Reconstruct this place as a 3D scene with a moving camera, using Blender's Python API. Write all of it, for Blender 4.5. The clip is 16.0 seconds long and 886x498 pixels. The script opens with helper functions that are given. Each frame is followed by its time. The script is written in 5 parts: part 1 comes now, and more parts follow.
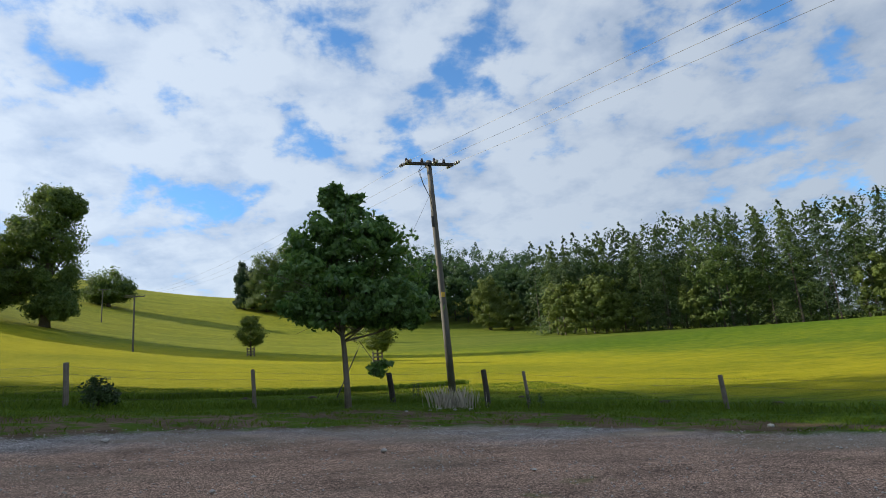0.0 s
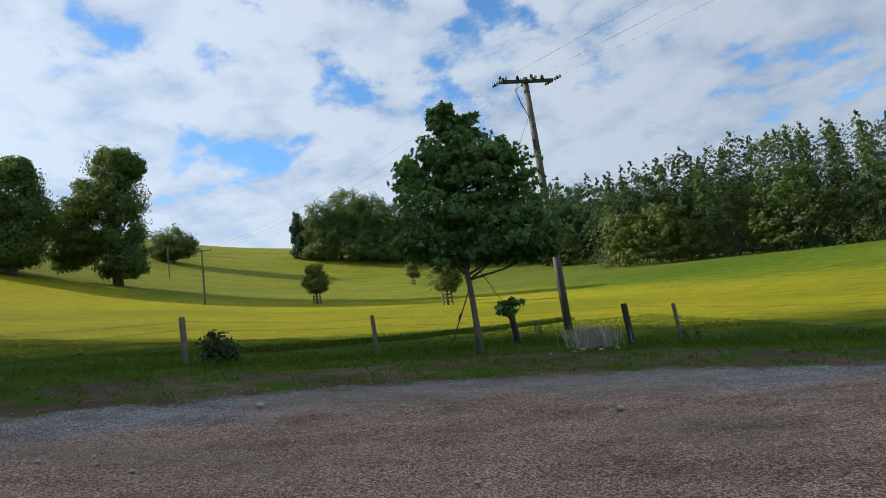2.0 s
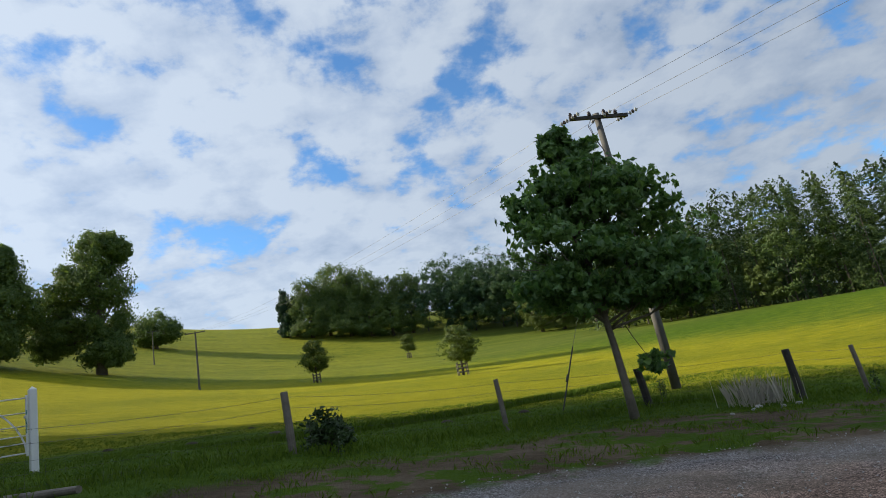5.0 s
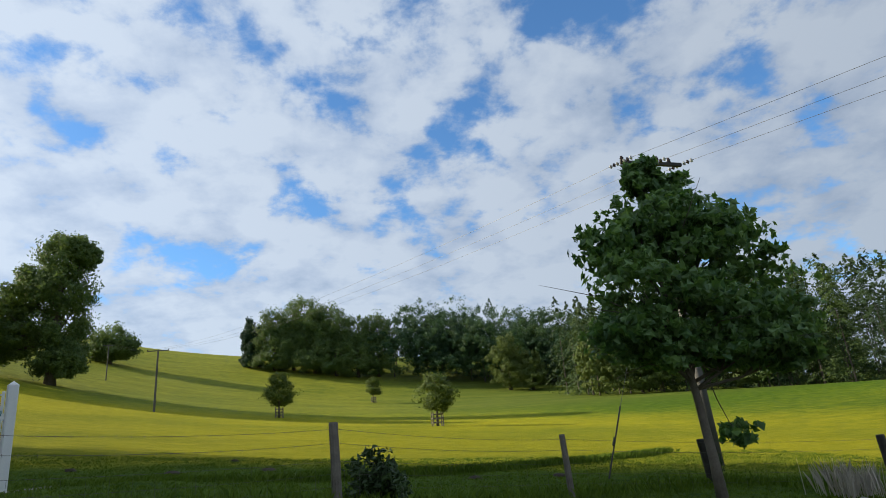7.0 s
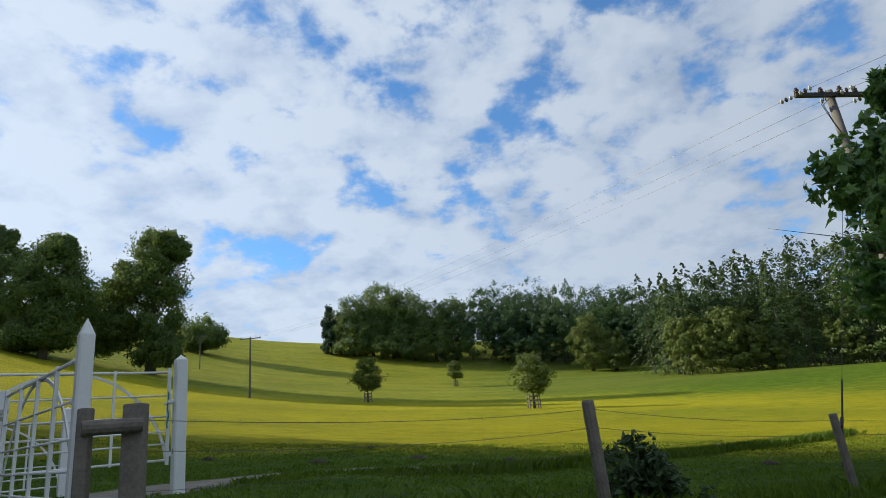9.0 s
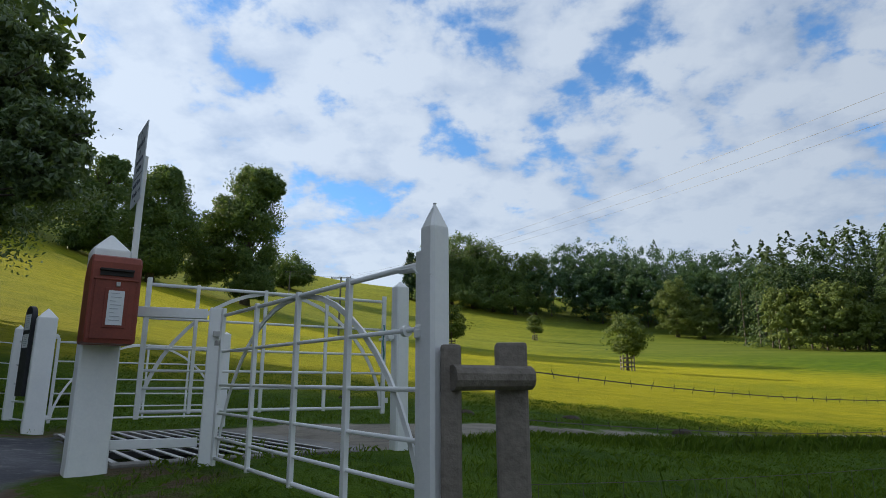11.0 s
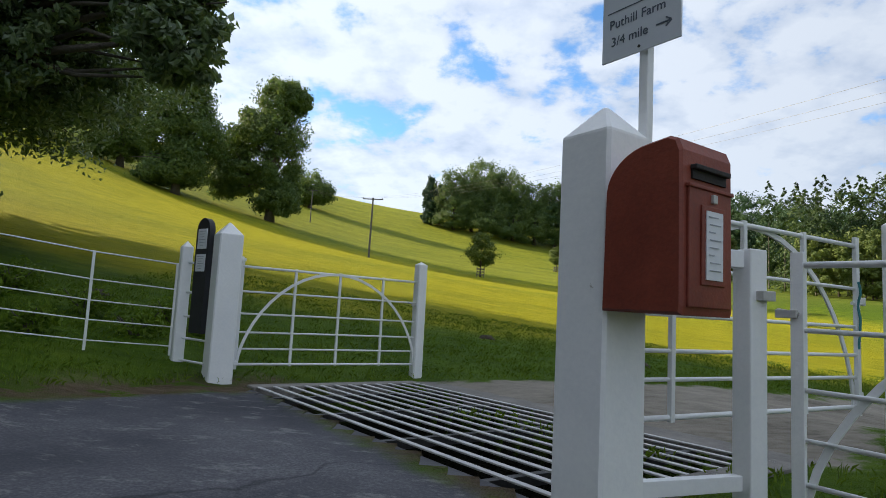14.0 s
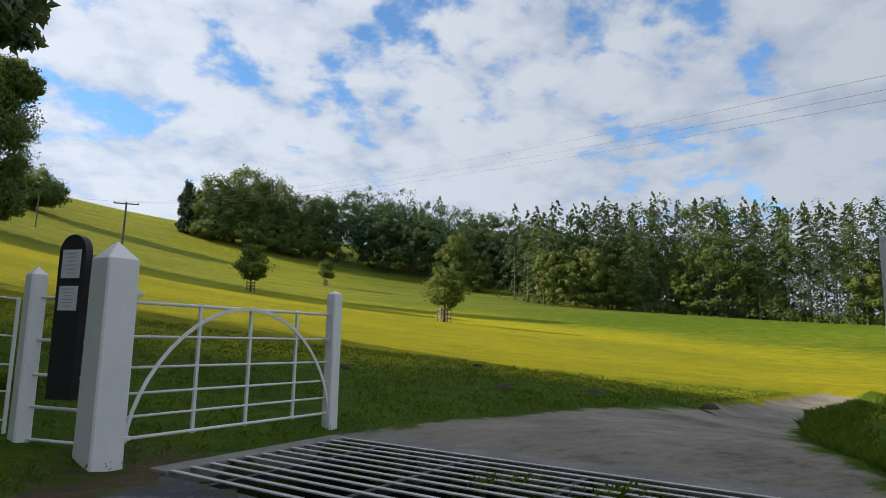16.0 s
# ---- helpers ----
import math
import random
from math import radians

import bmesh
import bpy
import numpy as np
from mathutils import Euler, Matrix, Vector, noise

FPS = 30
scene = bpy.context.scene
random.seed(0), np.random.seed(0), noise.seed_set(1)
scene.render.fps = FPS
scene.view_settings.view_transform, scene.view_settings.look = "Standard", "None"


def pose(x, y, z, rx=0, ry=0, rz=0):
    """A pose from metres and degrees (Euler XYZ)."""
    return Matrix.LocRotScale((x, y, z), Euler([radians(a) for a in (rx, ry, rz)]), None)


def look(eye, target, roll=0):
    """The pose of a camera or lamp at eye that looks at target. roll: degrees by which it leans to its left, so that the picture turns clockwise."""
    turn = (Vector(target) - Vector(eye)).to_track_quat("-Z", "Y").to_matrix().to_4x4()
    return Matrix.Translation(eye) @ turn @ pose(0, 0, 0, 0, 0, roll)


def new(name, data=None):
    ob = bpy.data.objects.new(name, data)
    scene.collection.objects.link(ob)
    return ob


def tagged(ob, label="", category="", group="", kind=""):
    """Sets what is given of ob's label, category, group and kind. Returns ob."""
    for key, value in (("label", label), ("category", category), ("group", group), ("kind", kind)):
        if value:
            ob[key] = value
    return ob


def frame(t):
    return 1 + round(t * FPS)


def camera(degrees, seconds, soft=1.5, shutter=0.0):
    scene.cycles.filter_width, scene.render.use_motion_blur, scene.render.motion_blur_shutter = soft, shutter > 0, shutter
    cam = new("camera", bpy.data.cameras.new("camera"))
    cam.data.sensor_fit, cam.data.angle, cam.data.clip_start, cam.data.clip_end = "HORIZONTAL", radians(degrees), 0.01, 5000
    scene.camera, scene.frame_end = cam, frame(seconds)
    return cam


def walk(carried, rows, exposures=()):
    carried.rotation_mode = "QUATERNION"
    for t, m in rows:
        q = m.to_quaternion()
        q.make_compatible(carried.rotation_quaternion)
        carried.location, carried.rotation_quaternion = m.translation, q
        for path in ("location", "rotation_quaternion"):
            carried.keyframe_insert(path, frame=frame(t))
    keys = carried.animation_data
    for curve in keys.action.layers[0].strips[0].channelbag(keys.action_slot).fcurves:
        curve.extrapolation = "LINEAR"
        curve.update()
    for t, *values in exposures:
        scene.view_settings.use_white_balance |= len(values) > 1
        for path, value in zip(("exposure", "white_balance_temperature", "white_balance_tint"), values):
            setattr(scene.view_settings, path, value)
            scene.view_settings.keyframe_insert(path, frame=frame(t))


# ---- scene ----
cam = camera(71.5, 16.0, soft=0.7)
PATH = [
    (0, (12.312, -15.569, -0.767), (12.686, -13.653, -0.335), -5.2),
    (0.5, (11.943, -15.24, -0.803), (12.31, -13.307, -0.444), -5.8),
    (1, (11.48, -14.352, -0.652), (11.737, -12.393, -0.346), -5.1),
    (1.5, (10.996, -13.77, -0.574), (11.218, -11.803, -0.286), -7.1),
    (2, (10.493, -13.194, -0.475), (10.702, -11.222, -0.214), -7.7),
    (2.5, (9.951, -12.707, -0.418), (10.143, -10.736, -0.14), -9.6),
    (3, (9.505, -12.18, -0.363), (9.649, -10.21, -0.05), -7.2),
    (3.5, (8.98, -11.643, -0.253), (9.207, -9.694, 0.134), -10.3),
    (6, (6.744, -9.316, -0.056), (7.142, -7.417, 0.428), -8.5),
    (6.5, (6.369, -8.791, 0.02), (6.782, -6.905, 0.541), -3.1),
    (7, (5.968, -8.143, 0.091), (6.371, -6.283, 0.706), -5.3),
    (7.5, (5.583, -7.411, 0.146), (5.974, -5.529, 0.698), -3.2),
    (8, (5.147, -6.906, 0.197), (5.567, -5.024, 0.729), -6.3),
    (8.5, (4.687, -6.313, 0.239), (5.108, -4.441, 0.802), -8.4),
    (9, (4.21, -5.697, 0.326), (4.395, -3.794, 0.913), -5.7),
    (9.2, (4.03, -5.547, 0.34), (4.073, -3.645, 0.957), -2.6),
    (11.3, (2.176, -3.898, 0.546), (2.057, -1.95, 0.983), 1.1),
    (11.5, (1.961, -3.781, 0.549), (1.821, -1.85, 1.053), 4.1),
    (12, (1.478, -3.45, 0.583), (1.098, -1.544, 1.056), 3.3),
    (12.5, (0.995, -3.065, 0.65), (0.44, -1.186, 1.054), 4.2),
    (13, (0.532, -2.868, 0.681), (0.034, -0.95, 0.952), 4.7),
    (13.5, (0.034, -2.581, 0.727), (-0.369, -0.64, 0.994), 6.9),
    (14, (-0.467, -2.296, 0.789), (-0.574, -0.31, 1.0), 3.0),
    (14.5, (-0.936, -2.044, 0.808), (-0.859, -0.062, 1.059), 3.5),
    (15, (-1.399, -1.78, 0.836), (-1.129, 0.18, 1.131), 5.0),
    (15.5, (-1.81, -1.497, 0.916), (-1.33, 0.406, 1.301), 1.4),
    (16, (-2.111, -1.252, 0.966), (-1.469, 0.621, 1.245), 1.2),
]
EXPOSURES = [(0.0, 0.57, 5950, 7.0), (6.0, 0.46, 5950, 7.0), (9.0, 0.52, 5950, 7.0), (11.5, 0.55, 5980, 8.0), (12.5, 0.72, 6080, 9.0), (13.2, 0.94, 6180, 9.0), (14.5, 0.94, 6230, 9.0), (16.0, 0.68, 6380, 10.0)]
walk(cam, [(t, look(eye, target, roll)) for t, eye, target, roll in PATH], EXPOSURES)

# ---- world and sun ----
SUN_FROM = Vector((-0.86, 0.29, 0.415)).normalized()
world = bpy.data.worlds.new("sky")
scene.world = world
world.use_nodes = True


class Nodes:
    """A small helper to write node trees in few lines."""

    def __init__(self, tree):
        self.tree = tree
        tree.nodes.clear()

    def add(self, kind, props=None, **ins):
        n = self.tree.nodes.new(kind)
        for k, v in (props or {}).items():
            setattr(n, k, v)
        for k, v in ins.items():
            self.put(n, k.replace("_", " "), v)
        return n

    def put(self, n, key, v):
        sock = n.inputs[int(key[1:])] if key[0] == "i" and key[1:].isdigit() else n.inputs[key]
        if isinstance(v, bpy.types.NodeSocket):
            self.tree.links.new(v, sock)
        else:
            sock.default_value = v

    def math(self, op, a, b=0.0, c=0.0, clamp=False):
        return self.add("ShaderNodeMath", {"operation": op, "use_clamp": clamp}, i0=a, i1=b, i2=c).outputs[0]

    def vmath(self, op, a, b=(0, 0, 0)):
        return self.add("ShaderNodeVectorMath", {"operation": op}, i0=a, i1=b).outputs[0]

    def noise(self, vec, scale, detail=4.0, rough=0.55, distort=0.0):
        return self.add("ShaderNodeTexNoise", None, Vector=vec, Scale=scale, Detail=detail, Roughness=rough, Distortion=distort).outputs["Fac"]

    def ramp(self, fac, stops):
        n = self.add("ShaderNodeValToRGB", None, Fac=fac)
        e = n.color_ramp.elements
        while len(e) < len(stops):
            e.new(0.5)
        for el, (p, c) in zip(e, stops):
            el.position = p
            el.color = (*c, 1) if len(c) == 3 else c
        return n.outputs["Color"]

    def step(self, fac, lo, hi):
        return self.add("ShaderNodeMapRange", {"interpolation_type": "SMOOTHSTEP"}, i0=fac, i1=lo, i2=hi).outputs[0]

    def mix(self, fac, a, b):
        n = self.add("ShaderNodeMix", {"data_type": "RGBA"})
        self.put(n, "i0", fac)
        self.put(n, "i6", a if isinstance(a, bpy.types.NodeSocket) else (*a, 1))
        self.put(n, "i7", b if isinstance(b, bpy.types.NodeSocket) else (*b, 1))
        return n.outputs[2]


# blue gaps between the clouds: bearing from north, elevation, half width, in degrees
SKY_GAPS = [(29.4, 36.6, 3.2), (23.5, 35.4, 2.4), (18.8, 34.9, 2.1), (16.8, 29.7, 2.4), (13.7, 28.8, 2.1), (2.7, 31.1, 1.8), (2.3, 34.7, 2.4), (8.7, 38.6, 2.4),
            (0.7, 38.9, 2.4), (-5.9, 37.8, 2.4), (-11.4, 36.5, 2.4), (-20.3, 26.0, 1.1), (-24.3, 27.9, 2.1), (-22.6, 33.0, 1.8), (11.7, 26.8, 1.8), (7.3, 21.7, 2.6),
            (12.8, 20.0, 2.6), (-1.2, 23.3, 1.8), (-13.4, 25.9, 1.5), (-16.1, 17.9, 2.4), (-11.5, 17.4, 2.2), (-7.6, 16.9, 2.4), (32.5, 27.9, 2.4), (40.7, 16.7, 2.1),
            (45.1, 12.3, 2.4), (42.6, 27.0, 2.6), (35.3, 16.7, 2.4), (24.8, 24.0, 2.1), (47.7, 22.4, 1.8)]


def build_sky():
    n = Nodes(world.node_tree)
    geo = n.add("ShaderNodeTexCoord").outputs["Generated"]
    sky = n.add("ShaderNodeTexSky", {"sky_type": "NISHITA", "sun_disc": False, "sun_elevation": math.asin(SUN_FROM.z),
                                     "sun_rotation": math.atan2(SUN_FROM.x, SUN_FROM.y), "air_density": 1.0, "dust_density": 0.4, "ozone_density": 3.0})
    sep = n.add("ShaderNodeSeparateXYZ", None, Vector=geo)
    up = n.math("MAXIMUM", sep.outputs["Z"], 0.0)
    flat = n.math("ADD", up, 0.30)
    px = n.math("DIVIDE", sep.outputs["X"], flat)
    py = n.math("DIVIDE", sep.outputs["Y"], flat)
    plane = n.add("ShaderNodeCombineXYZ", None, X=px, Y=py, Z=0.0).outputs[0]
    warp = n.add("ShaderNodeTexNoise", None, Vector=geo, Scale=9.0, Detail=4.0, Roughness=0.6).outputs["Color"]
    bent = n.vmath("NORMALIZE", n.vmath("ADD", geo, n.vmath("MULTIPLY", n.vmath("SUBTRACT", warp, (0.5, 0.5, 0.5)), (0.14, 0.14, 0.09))))
    holes = 0.0
    for az, el, width in SKY_GAPS:
        way = (math.sin(radians(az)) * math.cos(radians(el)), math.cos(radians(az)) * math.cos(radians(el)), math.sin(radians(el)))
        near = n.add("ShaderNodeVectorMath", {"operation": "DOT_PRODUCT"}, i0=bent, i1=way).outputs["Value"]
        k = 1.0 / (1.0 - math.cos(radians(width * 1.1)))
        hole = n.math("EXPONENT", n.math("MULTIPLY", n.math("SUBTRACT", near, 1.0), k))
        holes = n.math("ADD", hole, holes)
    big = n.noise(plane, 2.1, 3.0, 0.5)
    cell = n.add("ShaderNodeTexVoronoi", {"feature": "SMOOTH_F1"}, Vector=n.vmath("ADD", plane, n.vmath("MULTIPLY", warp, (0.10, 0.10, 0.0))), Scale=8.5, Smoothness=0.6).outputs["Distance"]
    puff = n.noise(plane, 8.5, 7.0, 0.56, 0.2)
    fine = n.noise(plane, 24.0, 6.0, 0.62)
    cover = n.math("ADD", n.math("MULTIPLY", big, 0.28), n.math("ADD", n.math("MULTIPLY", puff, 0.58), n.math("MULTIPLY", fine, 0.22)))
    cover = n.math("ADD", cover, n.math("MULTIPLY", n.math("SUBTRACT", 0.42, cell), 0.20))
    low = n.math("MULTIPLY", n.math("SUBTRACT", 0.45, up), 0.14)
    cover = n.math("ADD", cover, n.math("MAXIMUM", low, 0.0))
    cover = n.math("SUBTRACT", n.math("ADD", cover, 0.085), n.math("MULTIPLY", n.math("MINIMUM", holes, 1.0), 0.125))
    mask = n.step(cover, 0.405, 0.575)
    soft = n.noise(n.vmath("ADD", plane, (3.1, 1.7, 0.4)), 4.8, 5.0, 0.5)
    shade = n.math("ADD", n.math("MULTIPLY", soft, 0.5), n.math("MULTIPLY", cover, 0.56))
    cloud = n.ramp(shade, [(0.44, (0.41, 0.475, 0.585)), (0.54, (0.555, 0.605, 0.695)), (0.63, (0.68, 0.715, 0.77))])
    near_sun = n.add("ShaderNodeVectorMath", {"operation": "DOT_PRODUCT"}, i0=geo, i1=tuple(SUN_FROM)).outputs["Value"]
    glow = n.math("ADD", 0.83, n.math("MULTIPLY", near_sun, 0.34))
    cloud = n.mix(1.0, (0, 0, 0), n.vmath("MULTIPLY", cloud, n.add("ShaderNodeCombineXYZ", None, X=glow, Y=glow, Z=glow).outputs[0]))
    blue = n.mix(1.0, (0, 0, 0), sky.outputs[0])
    blue = n.vmath("MULTIPLY", blue, (0.135, 0.17, 0.19))
    col = n.mix(n.math("MULTIPLY", mask, 0.93), blue, cloud)
    bg = n.add("ShaderNodeBackground", None, Color=col, Strength=0.72)
    out = n.add("ShaderNodeOutputWorld")
    n.tree.links.new(bg.outputs[0], out.inputs[0])


build_sky()
sun = new("sun", bpy.data.lights.new("sun", "SUN"))
sun.data.energy, sun.data.angle, sun.data.color = 5.0, radians(0.6), (1.0, 0.84, 0.58)
sun.matrix_world = look(SUN_FROM * 400, (0, 0, 0))


# ---- materials ----
def material(name):
    m = bpy.data.materials.new(name)
    m.use_nodes = True
    return m, Nodes(m.node_tree)


def finish(n, shader, bump=None):
    out = n.add("ShaderNodeOutputMaterial")
    n.tree.links.new(shader, out.inputs[0])


def surface(name, dark, light, rough=0.6, scale=4.0, fine=60.0, relief=0.2, metal=0.0, depth=0.01, spots=None, spec=0.5):
    """A solid surface in two tones, with coarse patches, fine grain and relief. spots: colour, amount."""
    m, n = material(name)
    pos = n.add("ShaderNodeTexCoord").outputs["Object"]
    a, b = n.noise(pos, scale, 5.0, 0.6), n.noise(pos, fine, 3.0, 0.6)
    fac = n.math("ADD", n.math("MULTIPLY", a, 0.65), n.math("MULTIPLY", b, 0.35))
    rnd = n.add("ShaderNodeObjectInfo").outputs["Random"]
    fac = n.math("ADD", fac, n.math("MULTIPLY", n.math("SUBTRACT", rnd, 0.5), 0.12))
    col = n.ramp(fac, [(0.3, dark), (0.7, light)])
    if spots:
        s = n.step(n.noise(pos, scale * 5, 6.0, 0.7), 0.66 - spots[1], 0.72 - spots[1])
        col = n.mix(s, col, spots[0])
    bump = n.add("ShaderNodeBump", None, Strength=relief, Distance=depth, Height=b)
    p = n.add("ShaderNodeBsdfPrincipled", None, Base_Color=col, Metallic=metal, Normal=bump.outputs[0],
              Roughness=n.math("ADD", n.math("MULTIPLY", b, 0.2), rough - 0.1))
    p.inputs["Specular IOR Level"].default_value = spec
    finish(n, p.outputs[0])
    return m


def leaf_material(name, dark, light, through_light=0.35, patch=0.25, single=0.55, gloss=0.3, by_tree=False):
    """Leaves: tone by leaf and by clump, with light shining through."""
    m, n = material(name)
    g = n.add("ShaderNodeNewGeometry")
    pos = n.add("ShaderNodeTexCoord").outputs["Object"]
    fac = n.math("ADD", n.math("MULTIPLY", g.outputs["Random Per Island"], single), n.math("MULTIPLY", n.noise(pos, patch, 3.0), 1.05 - single))
    col = n.ramp(fac, [(0.22, dark), (0.85, light)])
    if by_tree:
        tone = n.add("ShaderNodeAttribute", {"attribute_name": "tree_tone"}).outputs["Fac"]
        col = n.vmath("MULTIPLY", col, n.ramp(tone, [(0.0, (0.55, 0.66, 0.75)), (0.5, (0.95, 1.0, 0.95)), (1.0, (1.32, 1.30, 1.0))]))
    d = n.add("ShaderNodeBsdfPrincipled", None, Base_Color=col, Roughness=0.62 - 0.25 * gloss)
    d.inputs["Specular IOR Level"].default_value = gloss
    t = n.add("ShaderNodeBsdfTranslucent", None, Color=n.vmath("MULTIPLY", col, (1.25, 1.2, 0.6)))
    mx = n.add("ShaderNodeMixShader", None, i0=through_light)
    n.tree.links.new(d.outputs[0], mx.inputs[1])
    n.tree.links.new(t.outputs[0], mx.inputs[2])
    finish(n, mx.outputs[0])
    return m


def ground_material():
    """Grass, gravel, tarmac, concrete and bare earth, parted by the distance to each one's edge."""
    m, n = material("ground_surface")
    pos = n.add("ShaderNodeTexCoord").outputs["Object"]

    def edge(key, soft=0.25, wander=0.9):
        d = n.add("ShaderNodeAttribute", {"attribute_name": key}).outputs["Fac"]
        w = n.math("MULTIPLY", n.math("SUBTRACT", n.noise(pos, 1.6, 6.0, 0.7), 0.5), wander)
        return n.step(n.math("ADD", d, w), -soft, soft)

    n1, n2, n3 = n.noise(pos, 0.045, 4.0), n.noise(pos, 0.6, 6.0, 0.68), n.noise(n.vmath("MULTIPLY", pos, (0.8, 1.6, 1.0)), 5.0, 7.0, 0.78)
    stretched = n.vmath("MULTIPLY", pos, (0.10, 0.55, 0.3))
    streak = n.noise(stretched, 1.0, 5.0, 0.65)
    # yellow meadow grass: part of the low sun's tone is put into its colour
    sunlit_hay = n.ramp(n.math("ADD", n.math("MULTIPLY", streak, 0.5), n.math("MULTIPLY", n3, 0.5)),
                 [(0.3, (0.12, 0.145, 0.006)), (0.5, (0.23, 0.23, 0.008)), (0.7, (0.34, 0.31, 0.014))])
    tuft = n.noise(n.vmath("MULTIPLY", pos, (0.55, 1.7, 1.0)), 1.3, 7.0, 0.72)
    # dark shading between grass tufts is put into the colour as streaks
    tuft_shading = n.ramp(tuft, [(0.34, (0.46, 0.60, 0.5)), (0.47, (0.92, 0.95, 0.9)), (0.64, (1.24, 1.16, 1.3))])
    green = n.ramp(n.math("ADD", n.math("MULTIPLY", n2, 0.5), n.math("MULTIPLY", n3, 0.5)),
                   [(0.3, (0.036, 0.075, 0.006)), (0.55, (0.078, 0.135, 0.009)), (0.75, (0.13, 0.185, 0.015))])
    # mask parts lit yellow grass from shaded green along the shade's edge
    sunlit_meadow = n.step(n.math("ADD", n.add("ShaderNodeAttribute", {"attribute_name": "sunlit_meadow"}).outputs["Fac"],
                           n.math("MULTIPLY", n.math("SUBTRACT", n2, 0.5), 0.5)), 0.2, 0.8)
    grass = n.mix(n.math("MULTIPLY", sunlit_meadow, n.step(n.math("ADD", n.math("MULTIPLY", n1, 0.75), n.math("MULTIPLY", n2, 0.25)), 0.30, 0.60)), green, sunlit_hay)
    grass = n.vmath("MULTIPLY", grass, tuft_shading)
    far_up = n.step(n.add("ShaderNodeSeparateXYZ", None, Vector=pos).outputs["Y"], 78.0, 118.0)
    olive = n.ramp(n.noise(n.vmath("MULTIPLY", pos, (0.05, 0.22, 0.2)), 1.0, 6.0, 0.7), [(0.32, (0.075, 0.095, 0.018)), (0.5, (0.135, 0.15, 0.026)), (0.7, (0.205, 0.205, 0.04))])
    grass = n.mix(n.math("MULTIPLY", far_up, 0.62), grass, olive)
    weed = n.step(n.noise(pos, 0.9, 6.0, 0.75), 0.66, 0.74)
    grass = n.mix(n.math("MULTIPLY", weed, 0.22), grass, (0.07, 0.11, 0.012))
    jitter = n.vmath("ADD", pos, n.vmath("MULTIPLY", n.add("ShaderNodeTexNoise", None, Vector=pos, Scale=30.0, Detail=2.0).outputs["Color"], (0.02, 0.02, 0.02)))
    vor = n.add("ShaderNodeTexVoronoi", None, Vector=jitter, Scale=72.0)
    grit = n.add("ShaderNodeTexVoronoi", None, Vector=jitter, Scale=150.0)
    pick = n.math("ADD", n.math("MULTIPLY", n.add("ShaderNodeSeparateXYZ", None, Vector=vor.outputs["Color"]).outputs[0], 0.6),
                  n.math("MULTIPLY", n.add("ShaderNodeSeparateXYZ", None, Vector=grit.outputs["Color"]).outputs[1], 0.4))
    stones = n.ramp(pick, [(0.12, (0.045, 0.042, 0.04)), (0.5, (0.175, 0.162, 0.152)), (0.85, (0.56, 0.53, 0.505))])
    worn = n.noise(n.vmath("MULTIPLY", pos, (0.5, 1.0, 1.0)), 0.34, 7.0, 0.62)
    gdist = n.add("ShaderNodeAttribute", {"attribute_name": "gravel"}).outputs["Fac"]
    deep = n.step(n.math("ADD", gdist, n.math("MULTIPLY", n.noise(pos, 0.22, 6.0, 0.62), 5.5)), 2.9, 5.2)
    tint = n.mix(deep, (0.92, 0.95, 1.02), (1.12, 0.82, 0.66))
    tint = n.vmath("MULTIPLY", tint, n.ramp(n.noise(n.vmath("MULTIPLY", pos, (0.7, 1.3, 1.0)), 1.1, 9.0, 0.74), [(0.32, (0.56, 0.55, 0.55)), (0.5, (1.0, 1.0, 1.0)), (0.68, (1.34, 1.3, 1.26))]))
    gravel = n.vmath("MULTIPLY", stones, tint)
    earth = n.ramp(n.math("ADD", n.math("MULTIPLY", n2, 0.55), n.math("MULTIPLY", n3, 0.45)),
                   [(0.3, (0.05, 0.037, 0.024)), (0.5, (0.125, 0.092, 0.058)), (0.7, (0.24, 0.185, 0.13))])
    dust = n.ramp(n.math("ADD", n.math("MULTIPLY", n2, 0.4), n.math("MULTIPLY", n3, 0.6)), [(0.3, (0.10, 0.082, 0.062)), (0.5, (0.20, 0.165, 0.125)), (0.72, (0.33, 0.28, 0.22))])
    rim = n.math("MULTIPLY", n.step(gdist, 2.6, 0.5), 0.09)
    packed = n.step(n.math("ADD", worn, rim), 0.50, 0.66)
    gravel = n.mix(n.math("MULTIPLY", packed, 0.62), gravel, dust)
    sprout = n.step(n.noise(pos, 0.7, 7.0, 0.7), 0.66, 0.72)
    gravel = n.mix(n.math("MULTIPLY", sprout, 0.55), gravel, (0.10, 0.115, 0.03))
    tarmac = n.ramp(n.math("ADD", n.math("MULTIPLY", n2, 0.55), n.math("MULTIPLY", n.noise(pos, 60.0, 5.0, 0.75), 0.5)),
                    [(0.3, (0.042, 0.043, 0.050)), (0.55, (0.088, 0.090, 0.102)), (0.75, (0.20, 0.20, 0.21))])
    scuff = n.step(n.noise(n.vmath("MULTIPLY", pos, (1.6, 3.2, 1.0)), 1.7, 9.0, 0.80), 0.535, 0.63)
    tarmac = n.vmath("MULTIPLY", tarmac, n.ramp(n.noise(pos, 0.55, 5.0, 0.65), [(0.35, (0.72, 0.72, 0.74)), (0.65, (1.22, 1.2, 1.18))]))
    tarmac = n.mix(n.math("MULTIPLY", scuff, 0.5), tarmac, (0.27, 0.265, 0.26))
